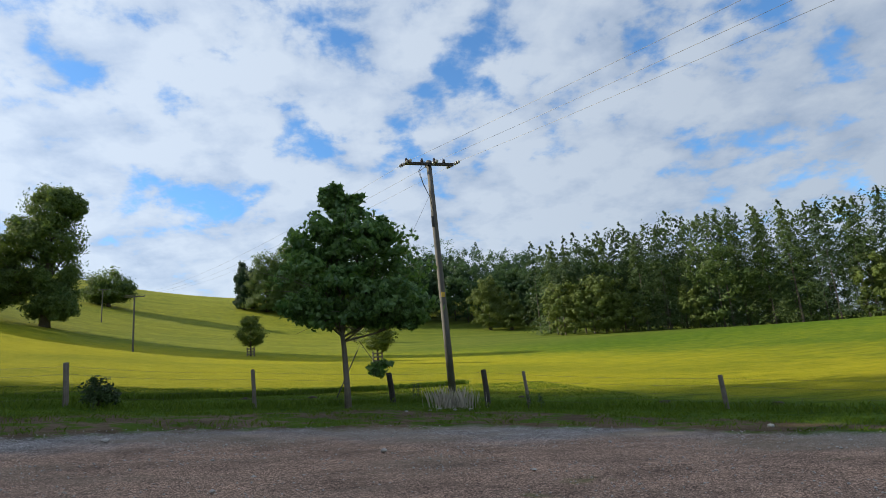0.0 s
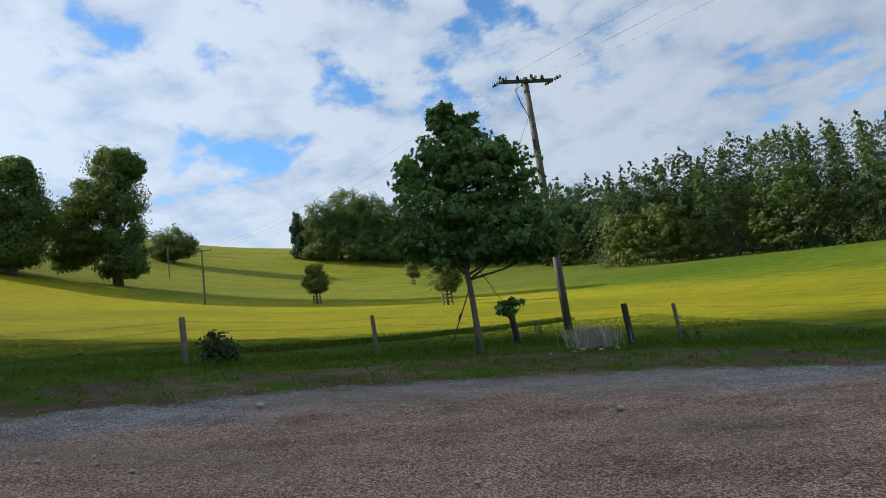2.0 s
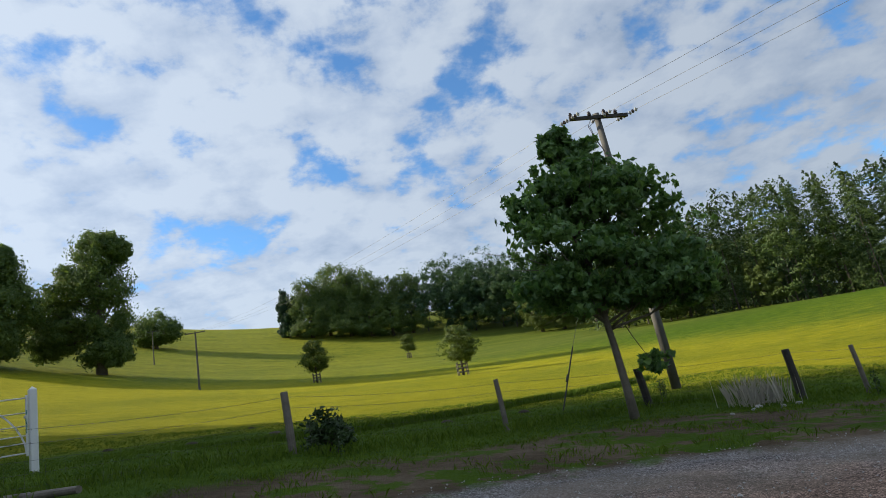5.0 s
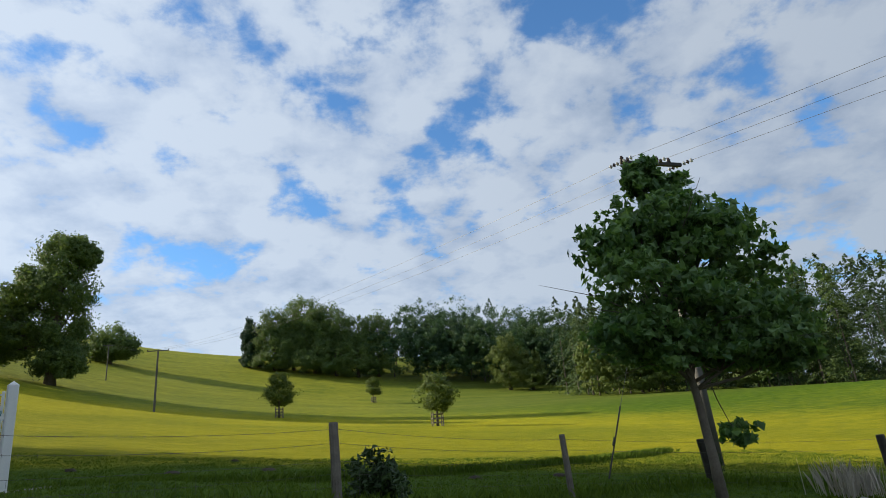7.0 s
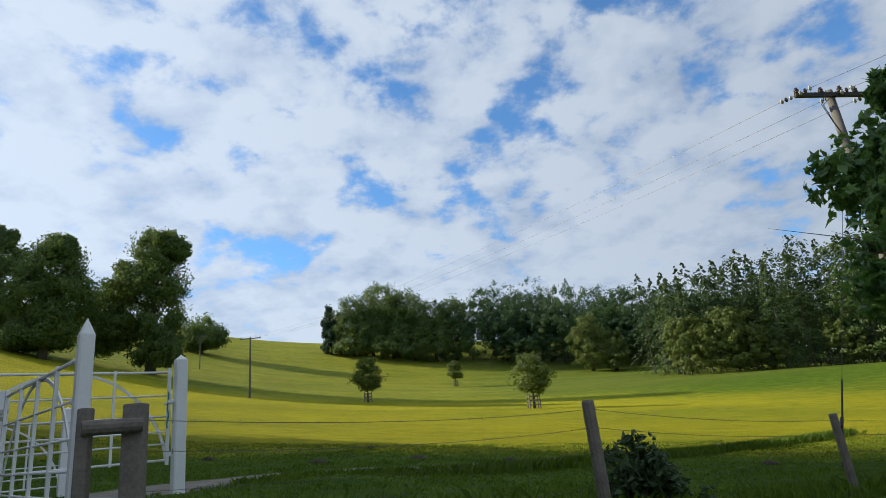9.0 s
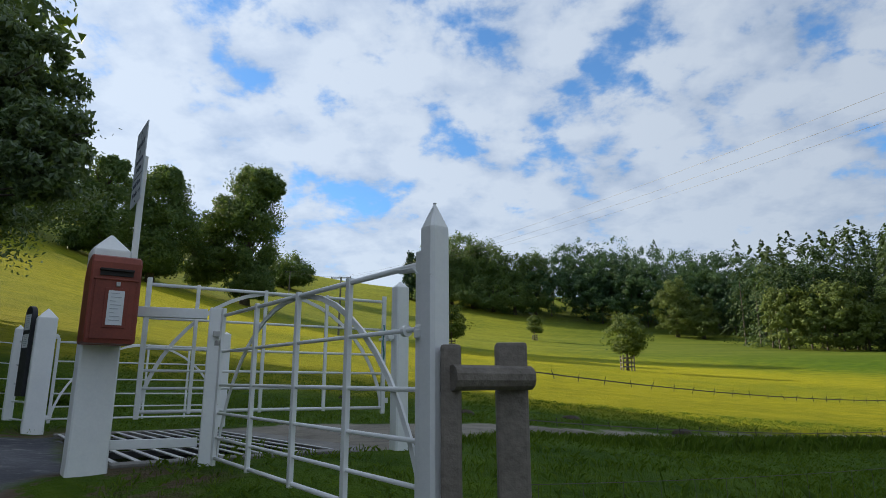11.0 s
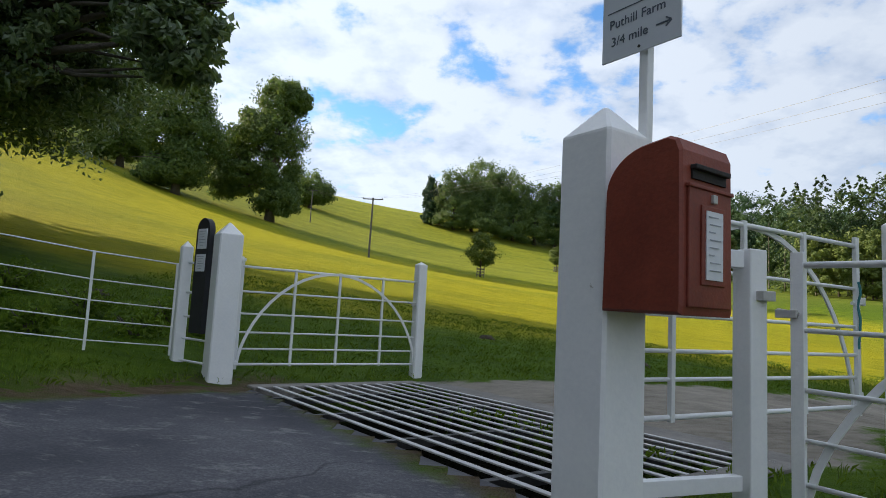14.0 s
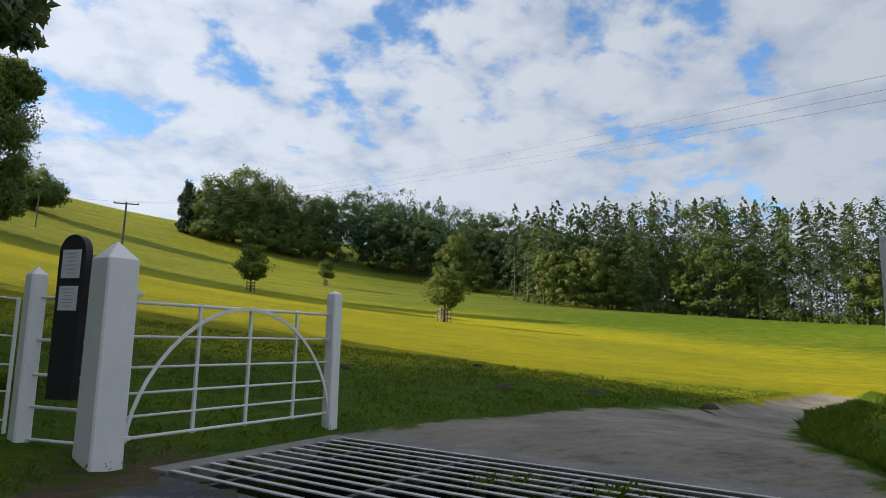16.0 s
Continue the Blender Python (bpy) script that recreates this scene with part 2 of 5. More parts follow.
    crack = n.add("ShaderNodeTexVoronoi", {"feature": "DISTANCE_TO_EDGE"}, Vector=n.vmath("ADD", pos, n.vmath("MULTIPLY", n.add("ShaderNodeTexNoise", None, Vector=pos, Scale=2.0).outputs["Color"], (0.5, 0.5, 0.5))), Scale=0.35).outputs["Distance"]
    tarmac = n.mix(n.math("MULTIPLY", n.step(crack, 0.005, 0.001), 0.45), tarmac, (0.02, 0.02, 0.022))
    concrete = n.ramp(n.math("ADD", n.math("MULTIPLY", n2, 0.6), n.math("MULTIPLY", n3, 0.4)),
                      [(0.34, (0.07, 0.06, 0.045)), (0.46, (0.19, 0.17, 0.14)), (0.68, (0.33, 0.30, 0.25))])
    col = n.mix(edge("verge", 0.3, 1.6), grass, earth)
    patchy = n.math("MULTIPLY", edge("verge", 0.3, 1.6), n.step(n.noise(pos, 1.1, 6.0, 0.7), 0.5, 0.56))
    col = n.mix(patchy, col, green)
    col = n.mix(edge("concrete", 0.10, 1.3), col, concrete)
    col = n.mix(edge("gravel", 0.25, 1.1), col, gravel)
    col = n.mix(edge("tarmac", 0.12, 0.5), col, tarmac)
    # dark muddy pit floor, with the shade under the bars put into its colour
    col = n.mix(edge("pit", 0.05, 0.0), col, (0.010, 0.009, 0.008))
    hard = n.math("MAXIMUM", edge("tarmac", 0.12, 0.5), edge("concrete", 0.12, 0.7))
    lumps = n.math("ADD", n.math("MULTIPLY", n3, 0.7), n.math("MULTIPLY", vor.outputs["Distance"], 0.3))
    bump = n.add("ShaderNodeBump", None, Strength=n.math("SUBTRACT", n.math("SUBTRACT", 0.85, n.math("MULTIPLY", hard, 0.6)), n.math("MULTIPLY", edge("gravel", 0.25, 1.1), 0.45), clamp=True), Distance=0.10, Height=lumps)
    p = n.add("ShaderNodeBsdfPrincipled", None, Base_Color=col, Roughness=0.85, Normal=bump.outputs[0])
    p.inputs["Specular IOR Level"].default_value = 0.06
    bare = n.math("MAXIMUM", n.math("MAXIMUM", hard, edge("gravel", 0.25, 1.1)), edge("verge", 0.3, 1.6))
    # yellow sheen for backlit blades, kept to the sunlit mask
    n.put(p, "Sheen Weight", n.math("MULTIPLY", n.math("SUBTRACT", 1.0, bare, clamp=True), n.math("ADD", 0.03, n.math("MULTIPLY", sunlit_meadow, 0.28))))
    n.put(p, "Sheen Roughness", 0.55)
    n.put(p, "Sheen Tint", n.mix(sunlit_meadow, (0.25, 0.40, 0.03), (0.95, 0.80, 0.04)))
    finish(n, p.outputs[0])
    return m


M_GROUND = ground_material()
M_WHITE = surface("white_paint", (0.73, 0.74, 0.76), (0.85, 0.85, 0.85), 0.5, 2.5, 45, 0.12, spots=((0.42, 0.40, 0.36), -0.03))
M_BAR = surface("white_painted_iron", (0.71, 0.72, 0.73), (0.84, 0.84, 0.84), 0.45, 6, 90, 0.15, spots=((0.30, 0.20, 0.14), -0.05))
M_WOOD = surface("weathered_wood", (0.10, 0.085, 0.07), (0.24, 0.21, 0.18), 0.85, 5, 40, 0.6, spots=((0.06, 0.07, 0.04), 0.0))
M_DARKWOOD = surface("tarred_wood", (0.025, 0.022, 0.02), (0.06, 0.055, 0.05), 0.8, 5, 40, 0.5)
M_POLE = surface("pole_wood", (0.07, 0.068, 0.067), (0.145, 0.138, 0.132), 0.85, 1.5, 30, 0.5, spots=((0.06, 0.055, 0.05), 0.0))
M_RED = surface("faded_red_paint", (0.13, 0.022, 0.014), (0.26, 0.055, 0.03), 0.55, 4, 70, 0.15, spots=((0.30, 0.12, 0.07), -0.07))
M_SLOT = surface("dark_slot", (0.01, 0.008, 0.008), (0.02, 0.015, 0.015), 0.7)
M_PAPER = surface("white_card", (0.62, 0.64, 0.68), (0.74, 0.75, 0.78), 0.4, 3, 50, 0.02)
M_INK = surface("grey_ink", (0.07, 0.085, 0.12), (0.10, 0.12, 0.16), 0.6)
M_PRINT = surface("faint_print", (0.30, 0.32, 0.36), (0.40, 0.42, 0.46), 0.6)
M_SIGN = surface("sign_white", (0.60, 0.63, 0.68), (0.68, 0.70, 0.74), 0.35, 2, 40, 0.03)
M_BLACK = surface("black_board", (0.012, 0.012, 0.016), (0.03, 0.03, 0.036), 0.6, 5, 60, 0.2)
M_STEEL = surface("worn_steel", (0.34, 0.33, 0.32), (0.56, 0.55, 0.54), 0.55, 4, 60, 0.2, metal=0.25, spots=((0.12, 0.09, 0.07), -0.02))
M_IRON = surface("dark_iron", (0.03, 0.03, 0.032), (0.07, 0.068, 0.065), 0.5, 8, 60, 0.2, metal=0.5)
M_WIRE = surface("wire", (0.09, 0.085, 0.08), (0.16, 0.15, 0.14), 0.5, 8, 60, 0.0, metal=0.6)
M_GLASSY = surface("brown_porcelain", (0.02, 0.012, 0.01), (0.05, 0.03, 0.025), 0.2, 8, 40, 0.0)
M_PALE = surface("pale_porcelain", (0.45, 0.44, 0.40), (0.6, 0.58, 0.54), 0.25, 8, 40, 0.0)
M_YELLOW = surface("yellow_plate", (0.55, 0.36, 0.03), (0.65, 0.42, 0.05), 0.5)
M_ROPE = surface("blue_green_twine", (0.03, 0.16, 0.17), (0.06, 0.24, 0.25), 0.8, 20, 80, 0.3)
M_TAR = surface("tarred_edge", (0.042, 0.043, 0.050), (0.10, 0.10, 0.112), 0.85, 3, 40, 0.4)
M_KERB = surface("old_concrete", (0.11, 0.10, 0.09), (0.25, 0.235, 0.21), 0.85, 3, 30, 0.5, spots=((0.07, 0.08, 0.04), 0.02))
M_SOIL = surface("bare_soil", (0.03, 0.022, 0.016), (0.075, 0.055, 0.04), 0.95, 9, 60, 0.8, depth=0.02)
M_STONE = surface("pale_stone", (0.26, 0.25, 0.235), (0.48, 0.46, 0.44), 0.8, 12, 70, 0.4)
M_BARK = surface("bark", (0.05, 0.042, 0.034), (0.13, 0.11, 0.09), 0.9, 3, 25, 0.8, depth=0.03)
M_PALEBARK = surface("pale_bark", (0.11, 0.095, 0.075), (0.22, 0.19, 0.15), 0.85, 4, 30, 0.5, depth=0.02)
L_MAIN = leaf_material("maple_leaf", (0.062, 0.145, 0.045), (0.20, 0.33, 0.105), 0.45, 0.8, gloss=0.6)
L_OVER = leaf_material("cherry_leaf", (0.075, 0.125, 0.06), (0.20, 0.27, 0.115), 0.40, 0.6, gloss=0.85)
L_BIG = leaf_material("parkland_leaf", (0.050, 0.105, 0.038), (0.175, 0.235, 0.066), 0.35, 0.22, 0.25)
L_SMALL = leaf_material("young_leaf", (0.06, 0.10, 0.02), (0.16, 0.20, 0.04), 0.3, 0.3)
L_WOOD = leaf_material("woodland_leaf", (0.030, 0.070, 0.038), (0.088, 0.142, 0.060), 0.32, 0.16, 0.22, by_tree=True)
L_LIGHT = leaf_material("light_woodland_leaf", (0.06, 0.095, 0.022), (0.165, 0.205, 0.045), 0.25, 0.2, 0.22)
L_PINE = leaf_material("conifer_needles", (0.030, 0.062, 0.020), (0.085, 0.120, 0.034), 0.25, 0.16, 0.25, by_tree=True)
L_BLADE = leaf_material("grass_blade", (0.085, 0.15, 0.014), (0.165, 0.24, 0.026), 0.4, 0.7)
L_STRAW = leaf_material("dead_straw", (0.40, 0.37, 0.34), (0.62, 0.58, 0.55), 0.25, 0.7)
L_IVY = leaf_material("ivy_leaf", (0.022, 0.048, 0.016), (0.08, 0.13, 0.045), 0.25, 0.9, gloss=0.5)


# ---- shape helpers ----
class Shape:
    """Collects faces for one mesh."""

    def __init__(self):
        self.v, self.f = [], []

    def add(self, verts, faces):
        o = len(self.v)
        self.v += [tuple(p) for p in verts]
        self.f += [tuple(i + o for i in f) for f in faces]
        return self

    def tube(self, p, q, r, r2=None, n=8, caps=True):
        return self.path([p, q], [r, r if r2 is None else r2], n, caps)

    def path(self, pts, radii, n=8, caps=True):
        pts = [Vector(p) for p in pts]
        rings, side = [], None
        for i, p in enumerate(pts):
            d = (pts[min(i + 1, len(pts) - 1)] - pts[max(i - 1, 0)]).normalized()
            if side is None:
                side = d.orthogonal().normalized()
            side = (side - d * side.dot(d)).normalized()
            up = d.cross(side)
            rings.append([p + (side * math.cos(2 * math.pi * k / n) + up * math.sin(2 * math.pi * k / n)) * radii[i] for k in range(n)])
        faces = []
        for i in range(len(pts) - 1):
            for k in range(n):
                a, b = i * n + k, i * n + (k + 1) % n
                faces.append((a, b, b + n, a + n))
        if caps:
            faces += [tuple(range(n))[::-1], tuple(range((len(pts) - 1) * n, len(pts) * n))]
        return self.add([v for r in rings for v in r], faces)

    def box(self, c, half, bevel=0.0, m=None):
        bm = bmesh.new()
        bmesh.ops.create_cube(bm, size=1, matrix=Matrix.Translation(c) @ Matrix.Diagonal((half[0] * 2, half[1] * 2, half[2] * 2, 1)))
        if bevel:
            bmesh.ops.bevel(bm, geom=bm.edges[:], offset=bevel, segments=2, affect="EDGES", profile=0.6)
        if m is not None:
            bm.transform(m)
        bm.verts.index_update()
        self.add([v.co for v in bm.verts], [[v.index for v in f.verts] for f in bm.faces])
        bm.free()
        return self

    def lathe(self, prof, n=12, m=None):
        """prof: radius, height pairs, about z."""
        vs = [(r * math.cos(2 * math.pi * k / n), r * math.sin(2 * math.pi * k / n), z) for r, z in prof for k in range(n)]
        if m is not None:
            vs = [m @ Vector(v) for v in vs]
        fs = [(i * n + k, i * n + (k + 1) % n, (i + 1) * n + (k + 1) % n, (i + 1) * n + k) for i in range(len(prof) - 1) for k in range(n)]
        return self.add(vs, fs)

    def make(self, name, mat, parent=None, label="", smooth=False):
        me = bpy.data.meshes.new(name)
        me.from_pydata(self.v, [], self.f)
        me.materials.append(mat)
        if smooth:
            me.polygons.foreach_set("use_smooth", [True] * len(me.polygons))
        me.update()
        ob = new(name, me)
        ob.parent = parent
        return tagged(ob, label) if label else ob


def thing(name, m, label, category, group="", kind=""):
    ob = new(name)
    ob.empty_display_size = 0.2
    ob.matrix_basis = m
    return tagged(ob, label, category, group, kind)


def fast_mesh(name, verts, quads, mat, parent=None, smooth=False):
    """A mesh from numpy arrays of points and of faces with equal corner counts."""
    me = bpy.data.meshes.new(name)
    k = quads.shape[1]
    me.vertices.add(len(verts))
    me.vertices.foreach_set("co", np.ascontiguousarray(verts, dtype=np.float32).ravel())
    me.loops.add(quads.size)
    me.loops.foreach_set("vertex_index", np.ascontiguousarray(quads, dtype=np.int32).ravel())
    me.polygons.add(len(quads))
    me.polygons.foreach_set("loop_start", np.arange(0, quads.size, k, dtype=np.int32))
    me.polygons.foreach_set("use_smooth", np.full(len(quads), smooth))
    me.materials.append(mat)
    me.update(calc_edges=True)
    me.validate()
    ob = new(name, me)
    ob.parent = parent
    return ob


# ---- the lie of the land ----
LAND = [-0.137, -11.147, 6.23, 19.562, -5.037, -0.36, -5.484, -5.355, 3.041, 2.128]
RISES = [(1.5, .5, 3.5, .626), (-3, 5, 4, -.396), (17, 5, 6, -.05), (17.0, 2.8, 2.4, -.10), (21.5, -1.5, 4, -.16), (-1, -2.5, 3, -.497), (57, 112, 25, 1.065), (110, 80, 35, 1.616), (95, 125, 40, .984), (50, 190, 35, -2.533)]
U, V = Vector((-0.625, 0.781, 0)), Vector((0.781, 0.625, 0))


def soft_clip(v, lo, hi, s):
    v = np.asarray(v, float)
    v = np.where(v > hi - s, hi - s * np.exp(-np.clip((v - hi + s) / s, 0, 50)), v)
    return np.where(v < lo + s, lo + s * np.exp(-np.clip((lo + s - v) / s, 0, 50)), v)


def land(x, y):
    """The height of the ground at a place."""
    x0, y0 = np.asarray(x, float), np.asarray(y, float)
    x, y = soft_clip(x0, -130, 190, 40) / 100, soft_clip(y0, -40, 245, 30) / 100
    terms = [1 + 0 * x, x, y, x * x, x * y, y * y, x ** 3, x * x * y, x * y * y, y ** 3]
    z = sum(c * t for c, t in zip(LAND, terms))
    for u, v, s, k in RISES:
        z = z + k * np.exp(-((x0 - u) ** 2 + (y0 - v) ** 2) / (2 * s * s))
    d = np.hypot(x0 + 0.4, y0 - 2.5)
    w = 1 / (1 + np.exp((d - 3.2) / 0.45))
    z = z * (1 - w) + 0.02 * w
    d2 = np.hypot(x0 - 18, y0 - 53)
    return z + 0.45 * np.exp(-d2 * d2 / 800)


def lz(x, y):
    return float(land(x, y))


def poly_distance(x, y, pts):
    """Signed distance to a closed outline, positive within."""
    best, inside = np.full(x.shape, 1e9), np.zeros(x.shape, bool)
    for (ax, ay), (bx, by) in zip(pts, pts[1:] + pts[:1]):
        dx, dy = bx - ax, by - ay
        t = np.clip(((x - ax) * dx + (y - ay) * dy) / (dx * dx + dy * dy), 0, 1)
        best = np.minimum(best, np.hypot(x - ax - t * dx, y - ay - t * dy))
        cross = (ay > y) != (by > y)
        inside ^= cross & (x < (bx - ax) * (y - ay) / (by - ay + 1e-12) + ax)
    return np.where(inside, best, -best)


TARMAC = [(-2.35, 3.25), (-3.2, 1.9), (-3.9, 1.0), (-4.7, -.6), (-6.5, -5), (-9, -12), (-14, -30), (-4, -30), (3, -9), (2.3, -4.2), (0.9, -1.9), (0.1, -1.05), (-.25, -.35), (-.15, .12)]
GRAVEL = [(1.0, -1.7), (2.4, -3.3), (5, -4.4), (7, -3.9), (8.3, -2.9), (11, -2.7), (15, -3.0), (17.5, -4.5), (20.6, -7.3), (27, -12), (40, -20), (40, -40), (-6, -40), (2, -10), (1.5, -5)]
CONCRETE = [(-1.0, 4.7), (1.5, 5.6), (5, 7.7), (9, 10.1), (13.5, 12.8), (18, 15.4), (18.6, 14.3), (14, 11.4), (8.4, 8.0), (5, 5.2), (3, 3.2), (1.74, 1.40)]
VERGE = [(4, -4.5), (4.6, -2.2), (7, -.6), (10, .6), (13, 1.9), (17.5, 0.9), (19.5, -2.6), (22, -7), (18, -6), (15, -4), (8, -4)]


def build_ground():
    def spread(fine_lo, fine_hi, step, lo, hi):
        a = list(np.arange(fine_lo, fine_hi, step))
        s, v = step, a[-1]
        while v < hi:
            s = min(s * 1.10, 400)
            v += s
            a.append(v)
        s, v = step, a[0]
        while v > lo:
            s = min(s * 1.10, 400)
            v -= s
            a.insert(0, v)
        return np.array(a)

    xs, ys = spread(-6, 23, 0.16, -2500, 3000), spread(-12, 10, 0.16, -2500, 3500)
    X, Y = np.meshgrid(xs, ys)
    x, y = X.ravel(), Y.ravel()
    z = land(x, y)
    along, across = x * U.x + y * U.y, x * V.x + y * V.y
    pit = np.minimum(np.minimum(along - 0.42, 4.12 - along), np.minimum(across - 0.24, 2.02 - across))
    sd = {"tarmac": poly_distance(x, y, TARMAC), "gravel": poly_distance(x, y, GRAVEL), "concrete": poly_distance(x, y, CONCRETE),
          "verge": poly_distance(x, y, VERGE), "pit": pit}
    sd["verge"] = np.maximum(sd["verge"], np.maximum(0.36 - np.abs(sd["tarmac"] + 0.3), 0.75 - np.hypot(x - 0.1, y + 0.45)))
    rough = np.sin(x * 5.1 + np.sin(y * 3.3)) * np.sin(y * 4.7 + x) * 0.012 + np.sin(x * 1.3) * np.sin(y * 1.7 + 1) * 0.02
    z = z + np.where(sd["tarmac"] > -0.1, 0, rough) * (np.hypot(x, y) < 60)
    level = np.clip((pit + 0.55) / 0.2, 0, 1)
    z = z * (1 - level) + 0.015 * level
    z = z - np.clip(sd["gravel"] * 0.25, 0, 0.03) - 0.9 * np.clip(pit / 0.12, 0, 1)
    z = z - 0.16 * np.clip((sd["concrete"] + 0.35) / 0.7, 0, 1) * np.clip((x - 4.0) / 3.0, 0, 1)
    # outline traces the shade's edge, so lit and shaded grass differ in colour
    sunlit_meadow = 1 / (1 + np.exp(-(poly_distance(x, y, [(-300, 13.5), (-4, 10), (3, 11.6), (12, 9.6), (22, 4.2), (28, -6), (40, -20), (400, -60), (400, 400), (-300, 400)]) + 0.5) / 1.2))
    sunlit_meadow = sunlit_meadow * (1 - 0.5 * np.clip((y - 56) / 45, 0, 1)) * (1 - 0.58 * np.clip((x - 14) / 45, 0, 1))
    W = len(xs)
    I = np.arange(len(x)).reshape(len(ys), W)
    quads = np.stack([I[:-1, :-1], I[:-1, 1:], I[1:, 1:], I[1:, :-1]], -1).reshape(-1, 4)
    mid = {k: v[quads].mean(1) for k, v in sd.items()}
    kind = np.where(mid["tarmac"] > 0, 1, np.where(mid["gravel"] > 0, 2, np.where((mid["concrete"] > 0) & (mid["pit"] < 0), 3, 0)))
    names = ["ground", "road", "gravel_yard", "concrete_drive"]
    labels = ["sloping sheep pasture of long sunlit grass", "worn grey tarmac road with pale scuffs", "stony grey and brown gravel yard", "pale old concrete farm drive through grass"]
    for k in range(4):
        q = quads[kind == k]
        used, inv = np.unique(q, return_inverse=True)
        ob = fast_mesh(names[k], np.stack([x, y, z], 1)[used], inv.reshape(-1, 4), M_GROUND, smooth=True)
        for key, val in {**sd, "sunlit_meadow": sunlit_meadow}.items():
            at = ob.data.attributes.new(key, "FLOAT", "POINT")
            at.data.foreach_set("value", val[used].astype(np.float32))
        tagged(ob, labels[k], ["ground", "road", "gravel", "driveway"][k], kind="structure")


build_ground()


# ---- plants ----
def leaf_cloud(rng, pts, size, vary=0.35, droop=0.0, lobed=False, tilt=None, loose=0.4):
    """Verts and quads of leaves at pts: bent diamonds, or lobed leaves of two quads."""
    k = len(pts)
    a = rng.normal(size=(k, 3))
    a[:, 2] = a[:, 2] * (1 - droop) - droop * 1.2
    if tilt is not None:
        face = tilt + rng.normal(size=(k, 3)) * loose
        a = a - face * ((a * face).sum(1) / (face * face).sum(1))[:, None]
    a /= np.linalg.norm(a, axis=1)[:, None]
    b = np.cross(a, rng.normal(size=(k, 3)) if tilt is None else face)
    b /= np.linalg.norm(b, axis=1)[:, None]
    s = (size * (1 + vary * rng.uniform(-1, 1, k)))[:, None]
    c = np.cross(a, b)
    w = 0.75 if lobed else 0.55
    bend = c * s * 0.18
    v = np.stack([pts - a * s * 0.5, pts + b * s * w * 0.5 + bend - a * s * 0.05, pts + a * s * 0.5, pts - b * s * w * 0.5 + bend - a * s * 0.05], 1)
    if lobed:
        v2 = np.stack([pts - a * s * 0.2, pts + b * s * 0.62 + a * s * 0.22, pts + a * s * 0.12 - bend, pts - b * s * 0.62 + a * s * 0.22], 1)
        v = np.concatenate([v, v2], 1)
        f = np.arange(k * 8).reshape(-1, 4)
    else:
        f = np.arange(k * 4).reshape(-1, 4)
    return v.reshape(-1, 3), f


def crown_points(rng, lobes, per_lobe, clump=0.22, clumps=26, inner=0.55, facing=None):
    """Points in clumps about the skins of ellipsoid lobes (x, y, z, rx, ry, rz); facing gathers the way out."""
    out = []
    for lx, ly, lz_, rx, ry, rz in lobes:
        d = rng.normal(size=(clumps, 3))
        d /= np.linalg.norm(d, axis=1)[:, None]
        r = rng.uniform(inner, 1.0, clumps)[:, None]
        cc = d * r
        idx = rng.integers(0, clumps, per_lobe)
        q = rng.normal(size=(per_lobe, 3))
        q *= (rng.random(per_lobe) ** 0.45 / np.linalg.norm(q, axis=1))[:, None]
        p = cc[idx] + q * clump * 1.9 * rng.uniform(0.6, 1.2, clumps)[idx][:, None]
        p = p * (1 + 0.07 * np.clip(rng.normal(size=(per_lobe, 1)), -1.5, 1.0))
        if facing is not None:
            way = cc[idx] * 0.55 + q * 0.8
            facing.append(way / (np.linalg.norm(way, axis=1)[:, None] + 1e-6))
        out.append(p * (rx, ry, rz) + (lx, ly, lz_))
    return np.concatenate(out)


def tree(name, x, y, seed, height, trunk_r, lobes, per_lobe, leaf, mat, bark, label, lean=(0, 0), clump=0.22, clumps=26, droop=0.0, lobed=False, inner=0.55, cut=None, category="tree", group=""):
    """A tree: tapered trunk with limbs to its lobes, and a crown of leaves."""
    rng = np.random.default_rng(seed)
    base = thing(name, pose(x, y, lz(x, y)), label, category, group)
    top = Vector((lean[0], lean[1], height * 0.8))
    s = Shape()
    pts = [top * t + Vector((rng.normal() * 0.012, rng.normal() * 0.012, 0)) * height * t for t in (0.0, 0.12, 0.3, 0.5, 0.75, 1.0)]
    pts[0].z = -0.25
    s.path(pts, [trunk_r * k for k in (1.35, 1.0, 0.85, 0.65, 0.4, 0.12)], 10)
    for l in lobes:
        c = Vector(l[:3])
        t = min(max(c.z / height * 0.85, 0.34), 0.8)
        start = top * t
        midp = (start + c) / 2 + Vector((0, 0, -0.05 * (c - start).length))
        s.path([start, midp, c], [trunk_r * (0.55 - 0.35 * t), trunk_r * 0.28, trunk_r * 0.08], 7)
        for _ in range(4):
            e = c + Vector((rng.normal() * l[3], rng.normal() * l[4], rng.normal() * l[5])) * 0.55
            s.path([midp, (midp + e) / 2 + Vector((0, 0, 0.04 * height * rng.uniform(-0.5, 1))), e], [trunk_r * 0.2, trunk_r * 0.12, trunk_r * 0.03], 5)
    s.make("trunk", bark, base, smooth=True)
    way = []
    p = crown_points(rng, lobes, per_lobe, clump, clumps, inner, way)
    keep = p[:, 2] > (0.3 if cut is None else cut)
    v, f = leaf_cloud(rng, p[keep], leaf, droop=droop, lobed=lobed, tilt=np.concatenate(way)[keep], loose=0.75 if leaf < 0.25 else 0.42)
    fast_mesh("crown", v, f, mat, base)
    return base


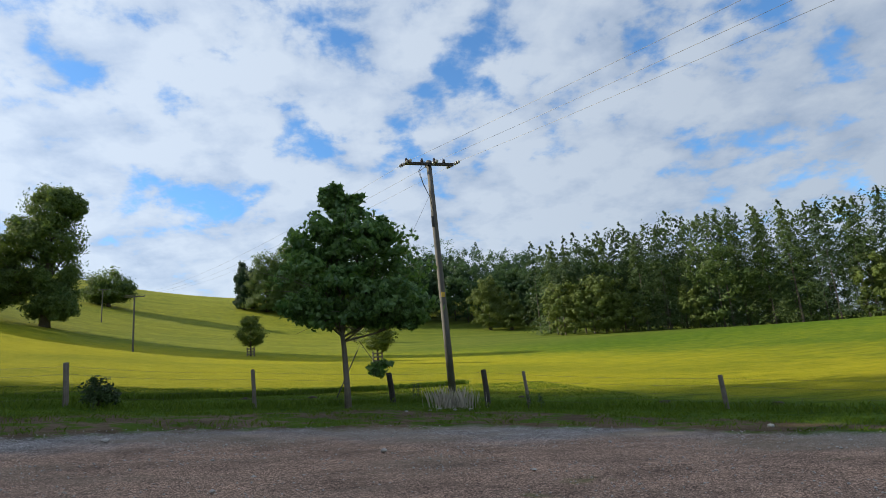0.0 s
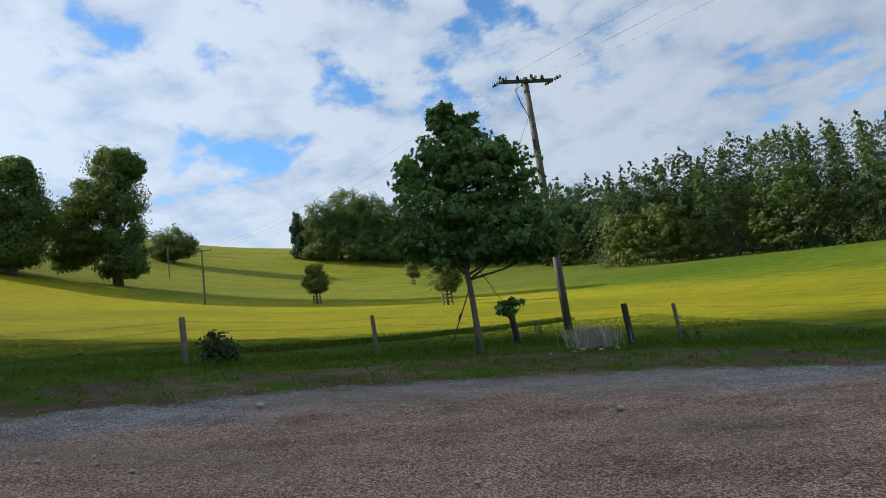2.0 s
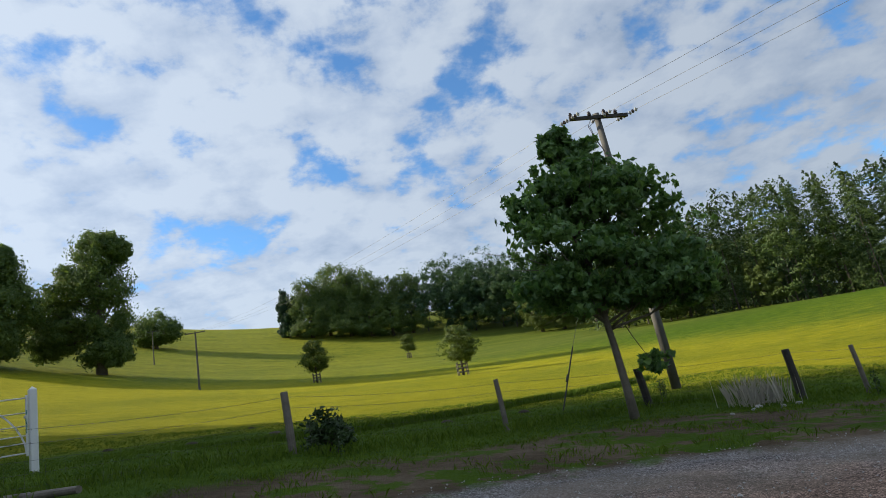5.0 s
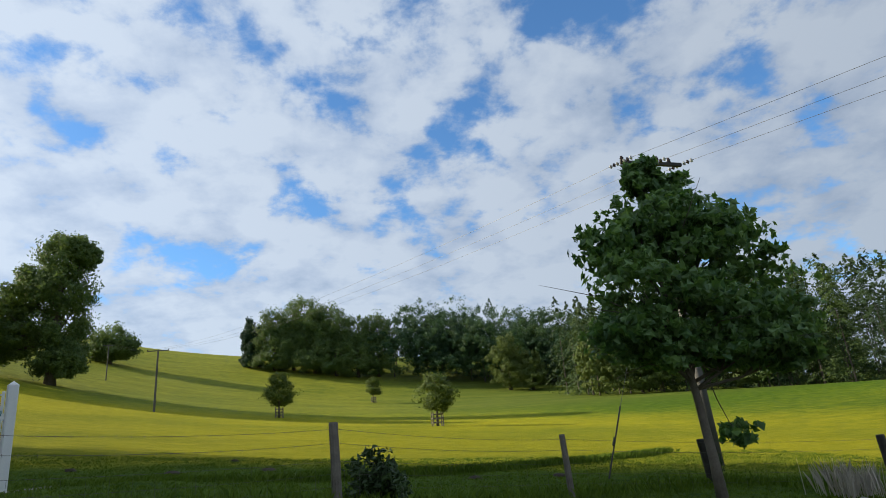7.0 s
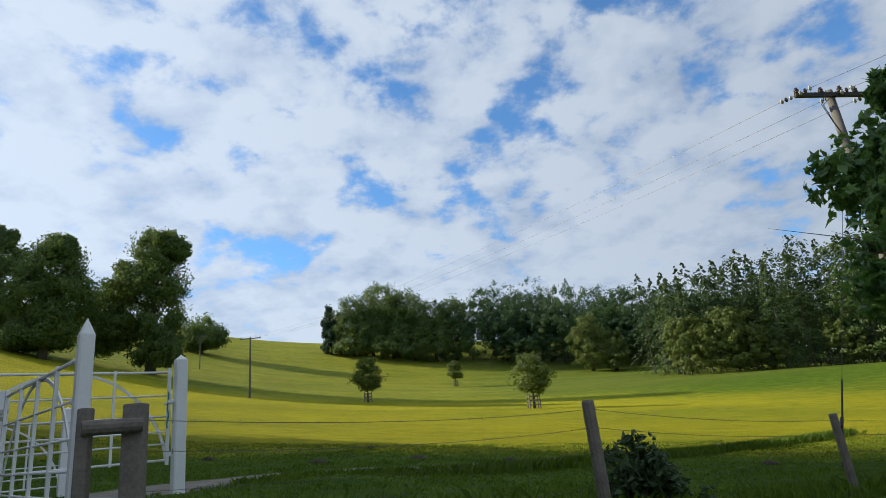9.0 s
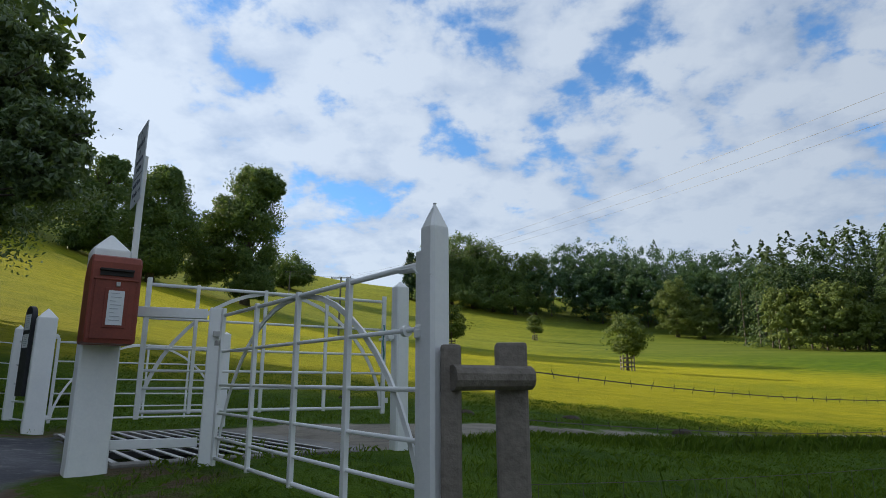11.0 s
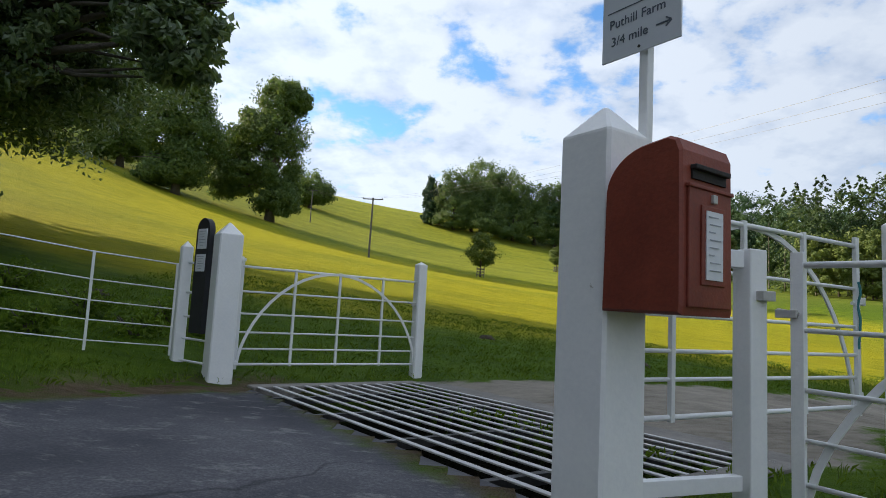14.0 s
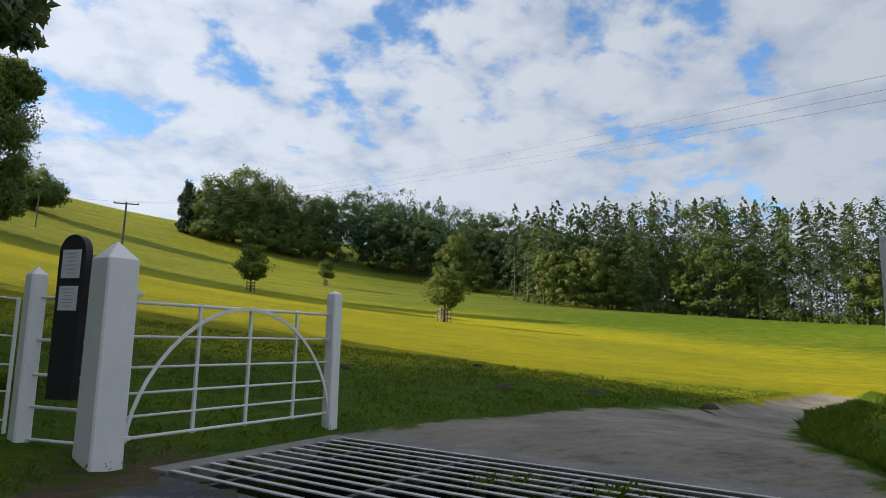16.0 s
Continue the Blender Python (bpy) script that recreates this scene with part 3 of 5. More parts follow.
def build_trees():
    # the young maple by the fence
    main = [(-.15, .3, 6.45, .40, .40, .55), (.45, .3, 6.1, .45, .42, .5), (.1, .25, 5.55, 1.0, 1.0, .8), (1.1, .1, 5.2, .75, .75, .65), (-.5, .2, 5.0, 1.2, 1.2, .8), (.7, .1, 4.7, 1.55, 1.5, .9), (-.7, .1, 3.9, 1.45, 1.5, .85), (1.3, 0, 3.9, 1.4, 1.4, .85), (.2, 0, 3.25, 1.9, 1.8, .72), (1.7, -.2, 3.1, 1.05, 1, .6), (-.9, .1, 3.05, 1.1, 1.2, .55), (1.9, -.2, 2.5, .75, .7, .32), (-.3, 0, 2.7, 1.3, 1.2, .4), (.9, -.3, 2.65, 1.1, 1.0, .4), (-.6, .6, 5.1, 1.0, 1.0, .8)]
    tree("young_maple_tree", 12.72, 2.2, 3, 6.9, 0.085, [[c * 0.955 for c in l] for l in main], 700, 0.185, L_MAIN, M_PALEBARK, "young maple tree in full dark green leaf beside fence", lobed=True, clump=0.17, clumps=36, inner=0.45, lean=(-0.05, 0.3), cut=2.05)
    rng = np.random.default_rng(31)
    sprig = thing("maple_sprig", pose(13.6, 2.75, lz(13.6, 2.75)), "low leafy maple shoot beside the trunk", "shoot")
    Shape().path([(-0.75, -0.6, 2.35), (-0.35, -0.2, 1.75), (-0.05, 0, 1.3), (0.15, 0, 1.05)], [0.012, 0.010, 0.007, 0.003], 6).make("stem", M_PALEBARK, sprig)
    v, f = leaf_cloud(rng, crown_points(rng, [(0.12, 0, 1.1, .42, .35, .24)], 130, 0.22, 16, 0.4), 0.19, lobed=True)
    fast_mesh("leaves", v, f, L_MAIN, sprig)
    # the tree that hangs over the road
    over = [(0, 0, 6.5, 5.2, 5.2, 3.2), (3.2, -.6, 5.5, 2.7, 2.8, 1.9), (3.0, -1.0, 7.6, 2.3, 2.5, 1.9), (6.5, -1.5, 5.1, 1.1, 1.1, 0.8), (4.5, -1.4, 6.6, 1.4, 1.4, 1.2), (6.1, -1.5, 4.1, 0.9, 0.9, 0.6), (2.6, -3.2, 4.4, 2.8, 2.6, 2.0), (0, -4.5, 5.0, 3.4, 3.0, 2.8), (-3, -3, 4.5, 3.6, 3.4, 2.6), (0, 0, 9.8, 4.4, 4.4, 3.0), (3.0, 2.2, 4.6, 2.6, 2.4, 1.9), (0, 4.0, 5, 3.4, 3, 2.8), (0.5, -2.4, 2.9, 3.6, 2.8, 1.1), (2.2, -3.4, 2.5, 2.6, 2.2, 0.8), (3.6, -1.2, 3.1, 2.2, 2.2, 0.9), (-2.0, -4.2, 2.4, 3.0, 2.4, 1.0), (-3.5, -1.5, 2.6, 3, 3, 1.2), (2.8, 0.8, 3.2, 2.4, 2.4, 0.9), (-0.5, 1.5, 2.9, 3.6, 3.0, 1.0)]
    over = [(x - 0.85, y, z - 0.55, a, b, c) for x, y, z, a, b, c in over] + [(6.7, -2.2, 2.4, 0.8, 0.8, 0.6), (6.4, -1.9, 3.1, 0.8, 0.8, 0.6), (3.6, -0.6, 2.5, 1.5, 1.5, 0.8), (4.2, -1.2, 3.4, 1.2, 1.2, 0.9)]
    tree("overhanging_tree", -11.3, 7.6, 7, 12.5, 0.30, over, 5200, 0.135, L_OVER, M_BARK, "large dark broadleaf tree hanging over the railing", clump=0.12, clumps=70, droop=0.6, inner=0.42, cut=1.0)
    # trees of the park
    big = [(.5, 0, 21.5, 4.6, 5, 4.4), (0, 0, 16.0, 5.6, 5.5, 5.0), (1.0, 0, 10.5, 4.8, 5.5, 5.0), (-5.5, 0, 16.0, 4.6, 5, 4.2), (-8.5, 0, 12.0, 4.2, 5, 3.4), (-5, 0, 8.0, 4.2, 5, 3.2), (1.8, 0, 5.0, 3.4, 4.0, 3.2), (3.8, 0, 22.5, 2.4, 2.6, 2.0), (-9, 0, 6.5, 3, 3.5, 2.6), (1, 0, 24.0, 3.2, 3.2, 2.0), (1.2, -.5, 3.2, 4.0, 4.2, 2.6)]
    tree("parkland_tree", -38.0, 106.0, 11, 26, 0.75, big, 5600, 0.54, L_BIG, M_BARK, "tall old broadleaf tree with ragged crown on hillside", clump=0.2, clumps=60, cut=0.7)
    grp = [(0, 0, 15.0, 4.8, 5, 4.4), (-2.2, 0, 10, 4.8, 5.5, 5.0), (2.6, 0, 9.5, 4.4, 5.5, 4.6), (0, 0, 5.0, 5.6, 6, 3.8), (1.5, 0, 17.5, 2.6, 2.8, 2.2), (-2, 0, 3.0, 4.5, 5, 2.4)]
    tree("parkland_tree", -49.5, 93.5, 12, 20, 0.6, grp, 6000, 0.52, L_BIG, M_BARK, "dark rounded broadleaf tree among parkland trees", clump=0.2, clumps=56, cut=1.5)
    tree("parkland_tree", -65, 103, 13, 18, 0.6, grp, 4200, 0.6, L_BIG, M_BARK, "dark broadleaf tree high on the bank", clump=0.18, clumps=40, cut=1.5)
    tree("parkland_tree", -78, 101, 14, 20, 0.6, grp, 2000, 0.9, L_BIG, M_BARK, "dark broadleaf tree at the hill's edge", clump=0.18, clumps=36, cut=1.5)
    dome = [(0, 0, 6.0, 6.2, 6.2, 5.0), (-3.4, 0, 4.4, 3.8, 5, 3.0), (3.4, 0, 4.4, 3.8, 5, 3.0), (0, -1, 3.2, 6.0, 5, 2.2)]
    tree("dome_tree", -51.0, 178.0, 15, 10, 0.5, dome, 4200, 0.65, L_BIG, M_BARK, "dark dome-shaped tree near the hill crest", clump=0.2, clumps=70, cut=0.5)
    young = [(0, 0, 3.4, 2.2, 2.2, 1.5), (0, 0, 4.7, 1.4, 1.4, 1.1), (0.3, 0, 2.4, 1.7, 1.7, 0.9)]
    for x, y, s, k, lab in [(0.3, 83.5, 21, 1.08, "small round tree in wooden guard out in pasture"), (18.4, 142, 22, 1.05, "small distant young tree in pasture"), (17.5, 55.2, 23, 0.93, "small leafy tree in slatted wooden guard")]:
        tree("young_field_tree", x, y, s, 5.9 * k, 0.13, [[c * k for c in l] for l in young], 1900, 0.27, L_SMALL, M_BARK, lab, clump=0.2, clumps=36, cut=1.2, group="young trees in the pasture")
        guard = thing("tree_guard", pose(x, y, lz(x, y)), "square slatted wooden guard around young tree", "tree guard", "tree guards")
        for c in range(4):
            a = pose(0, 0, 0, 0, 0, 90 * c)
            Shape().box((0.5, 0.5, 0.65), (0.05, 0.05, 0.75), 0, a).make("post", M_WOOD, guard)
            for zz in (0.35, 0.75, 1.15):
                Shape().box((0.0, 0.53, zz), (0.55, 0.015, 0.05), 0, a).make("slat", M_WOOD, guard)
    # unseen trees off to the left of the road, added to cast its shade
    shade = [(0, 0, 8, 5.5, 5.5, 5.0), (0, 0, 13, 4.5, 4.5, 4.0), (-3, 2, 7, 4, 4, 4), (3, -2, 7, 4, 4, 4), (0, 0, 4.5, 5, 5, 3)]
    for i, (x, y, k) in enumerate([(-21, 15.2, 1.25), (-18, 3, 1.2), (-21, -6, 1.2), (-24, -14, 1.25), (-21, -22, 1.25), (-27, -30, 1.35), (-31, -1, 1.35), (-34, -11, 1.45), (-37, -22, 1.5)]):
        tree("roadside_tree", x, y, 40 + i, 16 * k, 0.4, [[c * k for c in l] for l in shade], 3000, 0.8, L_BIG, M_BARK, "tall broadleaf tree shading the road", clump=0.2, clumps=40, group="roadside trees")


def keep_tone(ob, tones):
    """Stores one random tone for each tree of a joined wood."""
    at = ob.data.attributes.new("tree_tone", "FLOAT", "POINT")
    at.data.foreach_set("value", np.concatenate(tones).astype(np.float32))


def woods(name, spots, seed, label, mat_b, pine_mat):
    """Far woodland: broadleaf crowns in one mesh and conifers in another, under one piece of stuff."""
    rng = np.random.default_rng(seed)
    root = thing(name, pose(0, 0, 0), label, "woodland", kind="stuff")
    pts, ways, needles_v, needles_f, needle_tone, crown_tone, trunks = [], [], [], [], [], [], Shape()
    for x, y, hgt, kind in spots:
        z = lz(x, y)
        trunks.tube((x, y, z - 0.5), (x, y, z + hgt * 0.6), 0.2, 0.06, 6, False)
        tone = rng.uniform(0, 1)
        if kind in "cf":
            nb, per = (84, 36) if kind == "c" else (52, 17)
            t = np.clip(0.05 + 0.95 * (np.arange(nb) + rng.uniform(0, 1, nb)) / nb, 0, 0.99)
            reach = (1 - t) ** 0.75 * hgt * rng.uniform(0.21, 0.29) * rng.uniform(0.8, 1.1, nb) + 0.15
            reach = reach * np.clip(0.8 + t * 3, 0, 1)
            ang = np.arange(nb) * 2.4 + rng.normal(size=nb) * 0.4
            u = np.sqrt(rng.uniform(0.12, 1, (nb, per)))
            fan = rng.normal(size=(nb, per)) * 0.24
            a2 = ang[:, None] + fan
            rr = u * reach[:, None]
            sag = rng.uniform(0.25, 0.6)
            p = np.stack([x + np.cos(a2) * rr, y + np.sin(a2) * rr, z + (t * hgt)[:, None] - sag * u ** 2 * reach[:, None] - np.abs(rng.normal(size=(nb, per))) * 0.25 + 0.2], -1).reshape(-1, 3)
            a2 = a2.ravel()
            v, f = leaf_cloud(rng, p, 0.43 if kind == "c" else 0.66, droop=0.5, tilt=np.stack([np.cos(a2), np.sin(a2), 0.9 + 0 * a2], 1), loose=0.32)
            needles_f.append(f + sum(len(q) for q in needles_v))
            needles_v.append(v)
            needle_tone.append(np.full(len(v), tone))
        else:
            w = hgt * rng.uniform(0.29, 0.41)
            near = kind == "b"
            lobes = [(x, y, z + hgt * 0.74, w * .8, w * .8, hgt * .25), (x - w * .55, y - w * .5, z + hgt * 0.52, w * .7, w * .7, hgt * .22), (x + w * .55, y - w * .4, z + hgt * 0.47, w * .7, w * .7, hgt * .22), (x, y - w * .5, z + hgt * 0.24, w, w, hgt * .21)]
            pts.append(crown_points(rng, lobes if near else lobes[:3], 1100 if near else 500, 0.13, 28, 0.72, ways))
            crown_tone.append(np.full(len(pts[-1]) * 4, tone))
    if pts:
        v, f = leaf_cloud(rng, np.concatenate(pts), 0.70, tilt=np.concatenate(ways), loose=0.35)
        keep_tone(fast_mesh("broadleaf_crowns", v, f, mat_b, root), crown_tone)
    if needles_v:
        keep_tone(fast_mesh("conifer_crowns", np.concatenate(needles_v), np.concatenate(needles_f), pine_mat, root), needle_tone)
    trunks.make("trunks", M_BARK, root)


def along_line(pts, step):
    out = []
    for (ax, ay), (bx, by) in zip(pts, pts[1:]):
        L = math.hypot(bx - ax, by - ay)
        out += [(ax + (bx - ax) * i * step / L, ay + (by - ay) * i * step / L, (bx - ax) / L, (by - ay) / L) for i in range(max(1, math.ceil(L / step)))]
    return out


def build_woods():
    rng = random.Random(5)
    right, lightrow = [], []
    line = [(66, 121), (80, 118), (98, 111), (122, 88), (144, 60), (170, 24), (195, -12)]
    for row in range(5):
        for i, (x, y, dx, dy) in enumerate(along_line(line, 5.6)):
            nx, ny = -dy, dx
            px, py = x + nx * row * 7 + rng.uniform(-2, 2), y + ny * row * 7 + rng.uniform(-2, 2)
            grow = min(1.31, 0.97 + 0.0105 * max(0, x - 62))
            if row == 0 and (x < 78 or rng.random() < 0.14):
                lightrow.append((px, py, rng.uniform(10, 14) * (0.8 + 0.2 * grow), "b"))
            else:
                hgt = rng.uniform(18.6, 20.8) * grow + row * 1.5
                right.append((px, py, hgt, ("c" if row < 2 else "f") if rng.random() < (0.86 if row < 2 else 0.75) else "b" if row < 2 else "u"))
    woods("woodland_edge", lightrow, 61, "lighter green broadleaf trees along the wood's edge", L_LIGHT, L_PINE)
    woods("mixed_woodland", right, 62, "dense sunlit mixed woodland of conifers and broadleaf trees", L_PINE, L_PINE)
    back = []
    line = [(32, 203), (48, 197), (70, 188), (92, 176), (118, 160), (150, 140)]
    for row in range(4):
        for x, y, dx, dy in along_line(line, 7.5):
            px, py = x - dy * row * 9 + rng.uniform(-3, 3), y + dx * row * 9 + rng.uniform(-3, 3)
            back.append((px, py, rng.uniform(17, 23) + row * 1.2, "c" if row > 2 and rng.random() < 0.14 else "b" if row < 2 else "u"))
    woods("hill_woodland", back, 63, "dark dense broadleaf woodland on the hill behind", L_WOOD, L_WOOD)
    clump = [(-8.5, 204, 21, "b"), (-2.5, 206, 24, "b"), (4.5, 203, 23, "b"), (11.5, 201, 23, "b"), (18.5, 200, 21, "b"), (1.5, 211, 26, "b"), (9.5, 209, 24, "b"), (-16.5, 206, 17, "c"), (-14, 208, 15, "c"), (25.5, 202, 22, "b")]
    for i, (x, y, hgt, k) in enumerate(clump):
        w = hgt * (0.28 if k == "b" else 0.16)
        lobes = [(0, 0, hgt * .72, w * .8, w * .8, hgt * .26), (-w * .5, 0, hgt * .52, w * .75, w * .8, hgt * .26), (w * .5, 0, hgt * .45, w * .75, w * .8, hgt * .26), (0, -w * .3, hgt * .3, w, w, hgt * .24), (-w * .3, -w * .3, hgt * .15, w * .9, w, hgt * .14)]
        tree("hilltop_tree", x, y, 70 + i, hgt, 0.5, lobes, 2200, 0.70, L_BIG if k == "b" else L_WOOD, M_BARK, "grey-green broadleaf tree at the wood's corner" if k == "b" else "dark spreading pine at the wood's corner", clump=0.2, clumps=34, inner=0.6, group="hilltop trees")
    for i, (x, y, hgt) in enumerate([(62, 173, 17), (68, 170, 12)]):
        w = hgt * .33
        lobes = [(0, 0, hgt * .72, w * .8, w * .8, hgt * .28), (-w * .4, 0, hgt * .5, w * .8, w * .8, hgt * .3), (w * .5, 0, hgt * .4, w * .8, w * .8, hgt * .26), (0, -w * .3, hgt * .26, w, w, hgt * .2)]
        tree("yellow_green_tree", x, y, 90 + i, hgt, 0.5, lobes, 2600, 0.66, L_LIGHT, M_BARK, "yellow-green broadleaf tree standing before dark wood", clump=0.18, clumps=26)


# ---- fences, gates and posts ----
def frame_at(origin, xdir, z=0.0):
    """A pose with its x axis along xdir on the plan."""
    return pose(origin[0], origin[1], z, 0, 0, math.degrees(math.atan2(xdir[1], xdir[0])))


def pointed_post(name, x, y, zb, zt, half, cap, label, axis=V, group="white gate posts"):
    t = thing(name, frame_at((x, y), axis, zb), label, "gate post", group)
    H = zt - zb
    s = Shape()
    h, b = half, 0.012
    ring = lambda r, c, z: [(r, -r + c, z), (r, r - c, z), (r - c, r, z), (-r + c, r, z), (-r, r - c, z), (-r, -r + c, z), (-r + c, -r, z), (r - c, -r, z)]
    levels = [ring(h * 1.04, b, -0.25), ring(h * 1.02, b, 0.05), ring(h, b, 0.12), ring(h * 0.985, b, H - cap - 0.01), ring(h * 0.97, b, H - cap), ring(h * 0.12, 0.004, H - 0.006), ring(0.006, 0.002, H)]
    vs = [v for l in levels for v in l]
    fs = [(i * 8 + k, i * 8 + (k + 1) % 8, (i + 1) * 8 + (k + 1) % 8, (i + 1) * 8 + k) for i in range(len(levels) - 1) for k in range(8)]
    s.add(vs, fs + [tuple(range(48, 56))]).make("shaft", M_WHITE, t)
    return t


def iron_gate(name, a, b, z_a, z_b, bars, label, verticals, arch=True, up=0.036, rise=0.0):
    """An estate gate from a to b (plan), with flat bars, uprights and an arched brace. bars: heights over z."""
    d = Vector((b[0] - a[0], b[1] - a[1], 0))
    L = d.length
    t = thing(name, frame_at(a, d, z_a), label, "gate", "white estate gates")
    sl = (z_b - z_a) / L
    top = bars[-1]
    for i, z in enumerate(bars):
        r = 0.0098 if 0 < i < len(bars) - 1 else 0.0130
        Shape().path([(0, 0, z), (L * 0.5, 0, z + sl * L * 0.5), (L, 0, z + sl * L)], [r] * 3, 8).make("bar", M_BAR, t, smooth=True)
    for i, u in enumerate(verticals):
        x = u * L
        end = i in (0, len(verticals) - 1)
        w = up / 2 if end else up * 0.36
        Shape().box((x, 0.004, (bars[0] + top) / 2 + sl * x), (w, 0.012, (top - bars[0]) / 2 + (0.05 if end else 0.02)), 0.003).make("upright", M_BAR, t)
    if arch:
        pts = []
        for k in range(25):
            th = math.pi * k / 24
            x = L * 0.5 - math.cos(th) * L * 0.495
            z = bars[0] + (top - bars[0]) * math.sin(th) ** 1.22
            pts.append((x, z + sl * x))
        s = Shape()
        vs = []
        for k, (x, z) in enumerate(pts):
            (xa, za), (xb, zb) = pts[max(k - 1, 0)], pts[min(k + 1, 24)]
            g = math.hypot(xb - xa, zb - za)
            nx, nz = -(zb - za) / g * 0.014, (xb - xa) / g * 0.014
            vs += [(x - nx, -0.021, z - nz), (x + nx, -0.021, z + nz), (x + nx, -0.010, z + nz), (x - nx, -0.010, z - nz)]
        fs = [(k * 4 + q, k * 4 + (q + 1) % 4, k * 4 + 4 + (q + 1) % 4, k * 4 + 4 + q) for k in range(24) for q in range(4)]
        s.add(vs, fs + [(3, 2, 1, 0), (96, 97, 98, 99)])
        s.make("arched_brace", M_BAR, t)
    return t, L


def build_gates():
    C, D, E = (0.0, 0.0), (-2.89, 3.59), (-1.11, 5.02)
    A, B, Lp, G = (2.365, -1.83), (1.90, 1.27), (0.665, 0.30), (-3.43, 3.86)
    pointed_post("gate_post", *C, -0.02, 1.60, 0.118, 0.12, "thick white painted gate post carrying red post box")
    post_d = pointed_post("gate_post", *D, 0.08, 1.575, 0.115, 0.12, "thick white painted gate post beside cattle grid")
    post_a = pointed_post("gate_post", *A, -0.32, 1.235, 0.043, 0.10, "tall white painted gate post with pointed top")
    post_b = pointed_post("gate_post", *B, -0.02, 1.475, 0.060, 0.055, "white painted gate post on the field side")
    pointed_post("gate_post", *E, 0.0, 1.40, 0.06, 0.04, "slim white iron gate post beside the drive")
    pointed_post("gate_post", *G, 0.12, 1.40, 0.056, 0.06, "slim white painted post at the railing's end")
    bars = [0.0, 0.15, 0.312, 0.495, 0.715, 0.96]
    ax = lambda p, q, k: (p[0] + (q[0] - p[0]) * k, p[1] + (q[1] - p[1]) * k)
    gate_d, len_d = iron_gate("estate_gate", ax(D, E, .07), ax(D, E, .985), 0.20, 0.19, bars, "white iron estate gate with arched brace beside drive", (0.0, 0.27, 0.515, 0.775, 1.0))
    gate_b, len_b = iron_gate("estate_gate", (1.74, 1.39), (0.13, 0.33), 0.39, 0.39, [0, .165, .29, .45, .67, .92], "white iron estate gate along the cattle grid's edge", (0.0, 0.28, 0.55, 0.82, 1.0))
    gate_a, len_a = iron_gate("estate_gate", ax(A, Lp, .03), ax(A, Lp, .93), 0.06, 0.10, [0, .13, .29, .475, .70, .95], "white iron side gate with arched brace, closed", (0.0, 0.24, 0.475, 0.73, 1.0), up=0.048)
    # bolts, catches and brackets
    Shape().tube((0.10, 0, 0.70), (0.125, 0, 0.70), 0.022, None, 12).make("collar", M_BAR, gate_a)
    Shape().tube((-0.02, 0, 0.70), (0.02, 0, 0.70), 0.024, None, 12).box((0.0, 0.0, 0.66), (0.022, 0.012, 0.03), 0.004).make("bolt", M_BAR, gate_a, "white painted sliding bolt and keeper", smooth=False)
    Shape().path([(0.16, 0, 0.947), (0.05, 0, 0.94), (0.0, 0, 0.91), (-0.01, 0, 0.84)], [0.014, 0.016, 0.018, 0.014], 8).make("bracket", M_BAR, gate_a)
    Shape().box((len_a + 0.035, 0.02, 0.80), (0.04, 0.012, 0.016), 0.003).tube((len_a - 0.01, 0.02, 0.80), (len_a + 0.07, 0.02, 0.815), 0.008).make("catch", M_STEEL, gate_a, "worn steel gate catch")
    Shape().box((-0.045, 0, 0.60), (0.05, 0.010, 0.022), 0.004).tube((-0.09, 0, 0.585), (0.04, 0, 0.585), 0.011).box((-0.02, 0, 0.645), (0.012, 0.010, 0.03), 0.003).make("catch", M_BAR, gate_b, "white painted gate catch")
    Shape().box((-0.02, 0, 0.06), (0.03, 0.010, 0.022), 0.004).make("lower_catch", M_BAR, gate_b)
    Shape().tube((len_d - 0.13, -0.015, 0.70), (len_d + 0.05, -0.015, 0.70), 0.010).box((len_d - 0.06, -0.02, 0.69), (0.022, 0.010, 0.02), 0.003).make("catch", M_STEEL, gate_d, "worn steel gate catch")
    # latch post and the two rails that join it to the thick post
    t = thing("latch_post", frame_at(Lp, Vector((Lp[0], Lp[1], 0)), 0), "square white latch post joined by two rails", "gate post")
    dl = math.hypot(*Lp)
    Shape().box((0, 0, 0.46), (0.046, 0.046, 0.66), 0.006).make("shaft", M_WHITE, t)
    Shape().box((-dl / 2 + 0.03, 0, 1.075), (dl / 2 - 0.09, 0.03, 0.035), 0.004).make("top_rail", M_WHITE, t)
    Shape().box((-dl / 2 + 0.03, 0, 0.19), (dl / 2 - 0.09, 0.022, 0.03), 0.004).make("bottom_rail", M_WHITE, t)
    Shape().box((0.02, -0.06, 0.93), (0.035, 0.02, 0.02), 0.004).make("latch", M_STEEL, t)
    # rails between the slim post and the thick one
    t = thing("short_railing", frame_at(G, Vector((D[0] - G[0], D[1] - G[1], 0)), 0.2), "five short white rails between two posts", "railing")
    for z in (0.0, 0.22, 0.44, 0.68, 0.98):
        Shape().tube((0.03, 0, z), (0.58, 0, z - 0.02), 0.012).make("rail", M_BAR, t, smooth=True)
    # black notice board
    m = frame_at((-3.16, 3.67), Vector((0.80, -0.55, 0)), 0.48)
    t = thing("notice_board", m, "tall black round-topped board with two pale notices", "notice board")
    s, w, H = Shape(), 0.115, 1.14
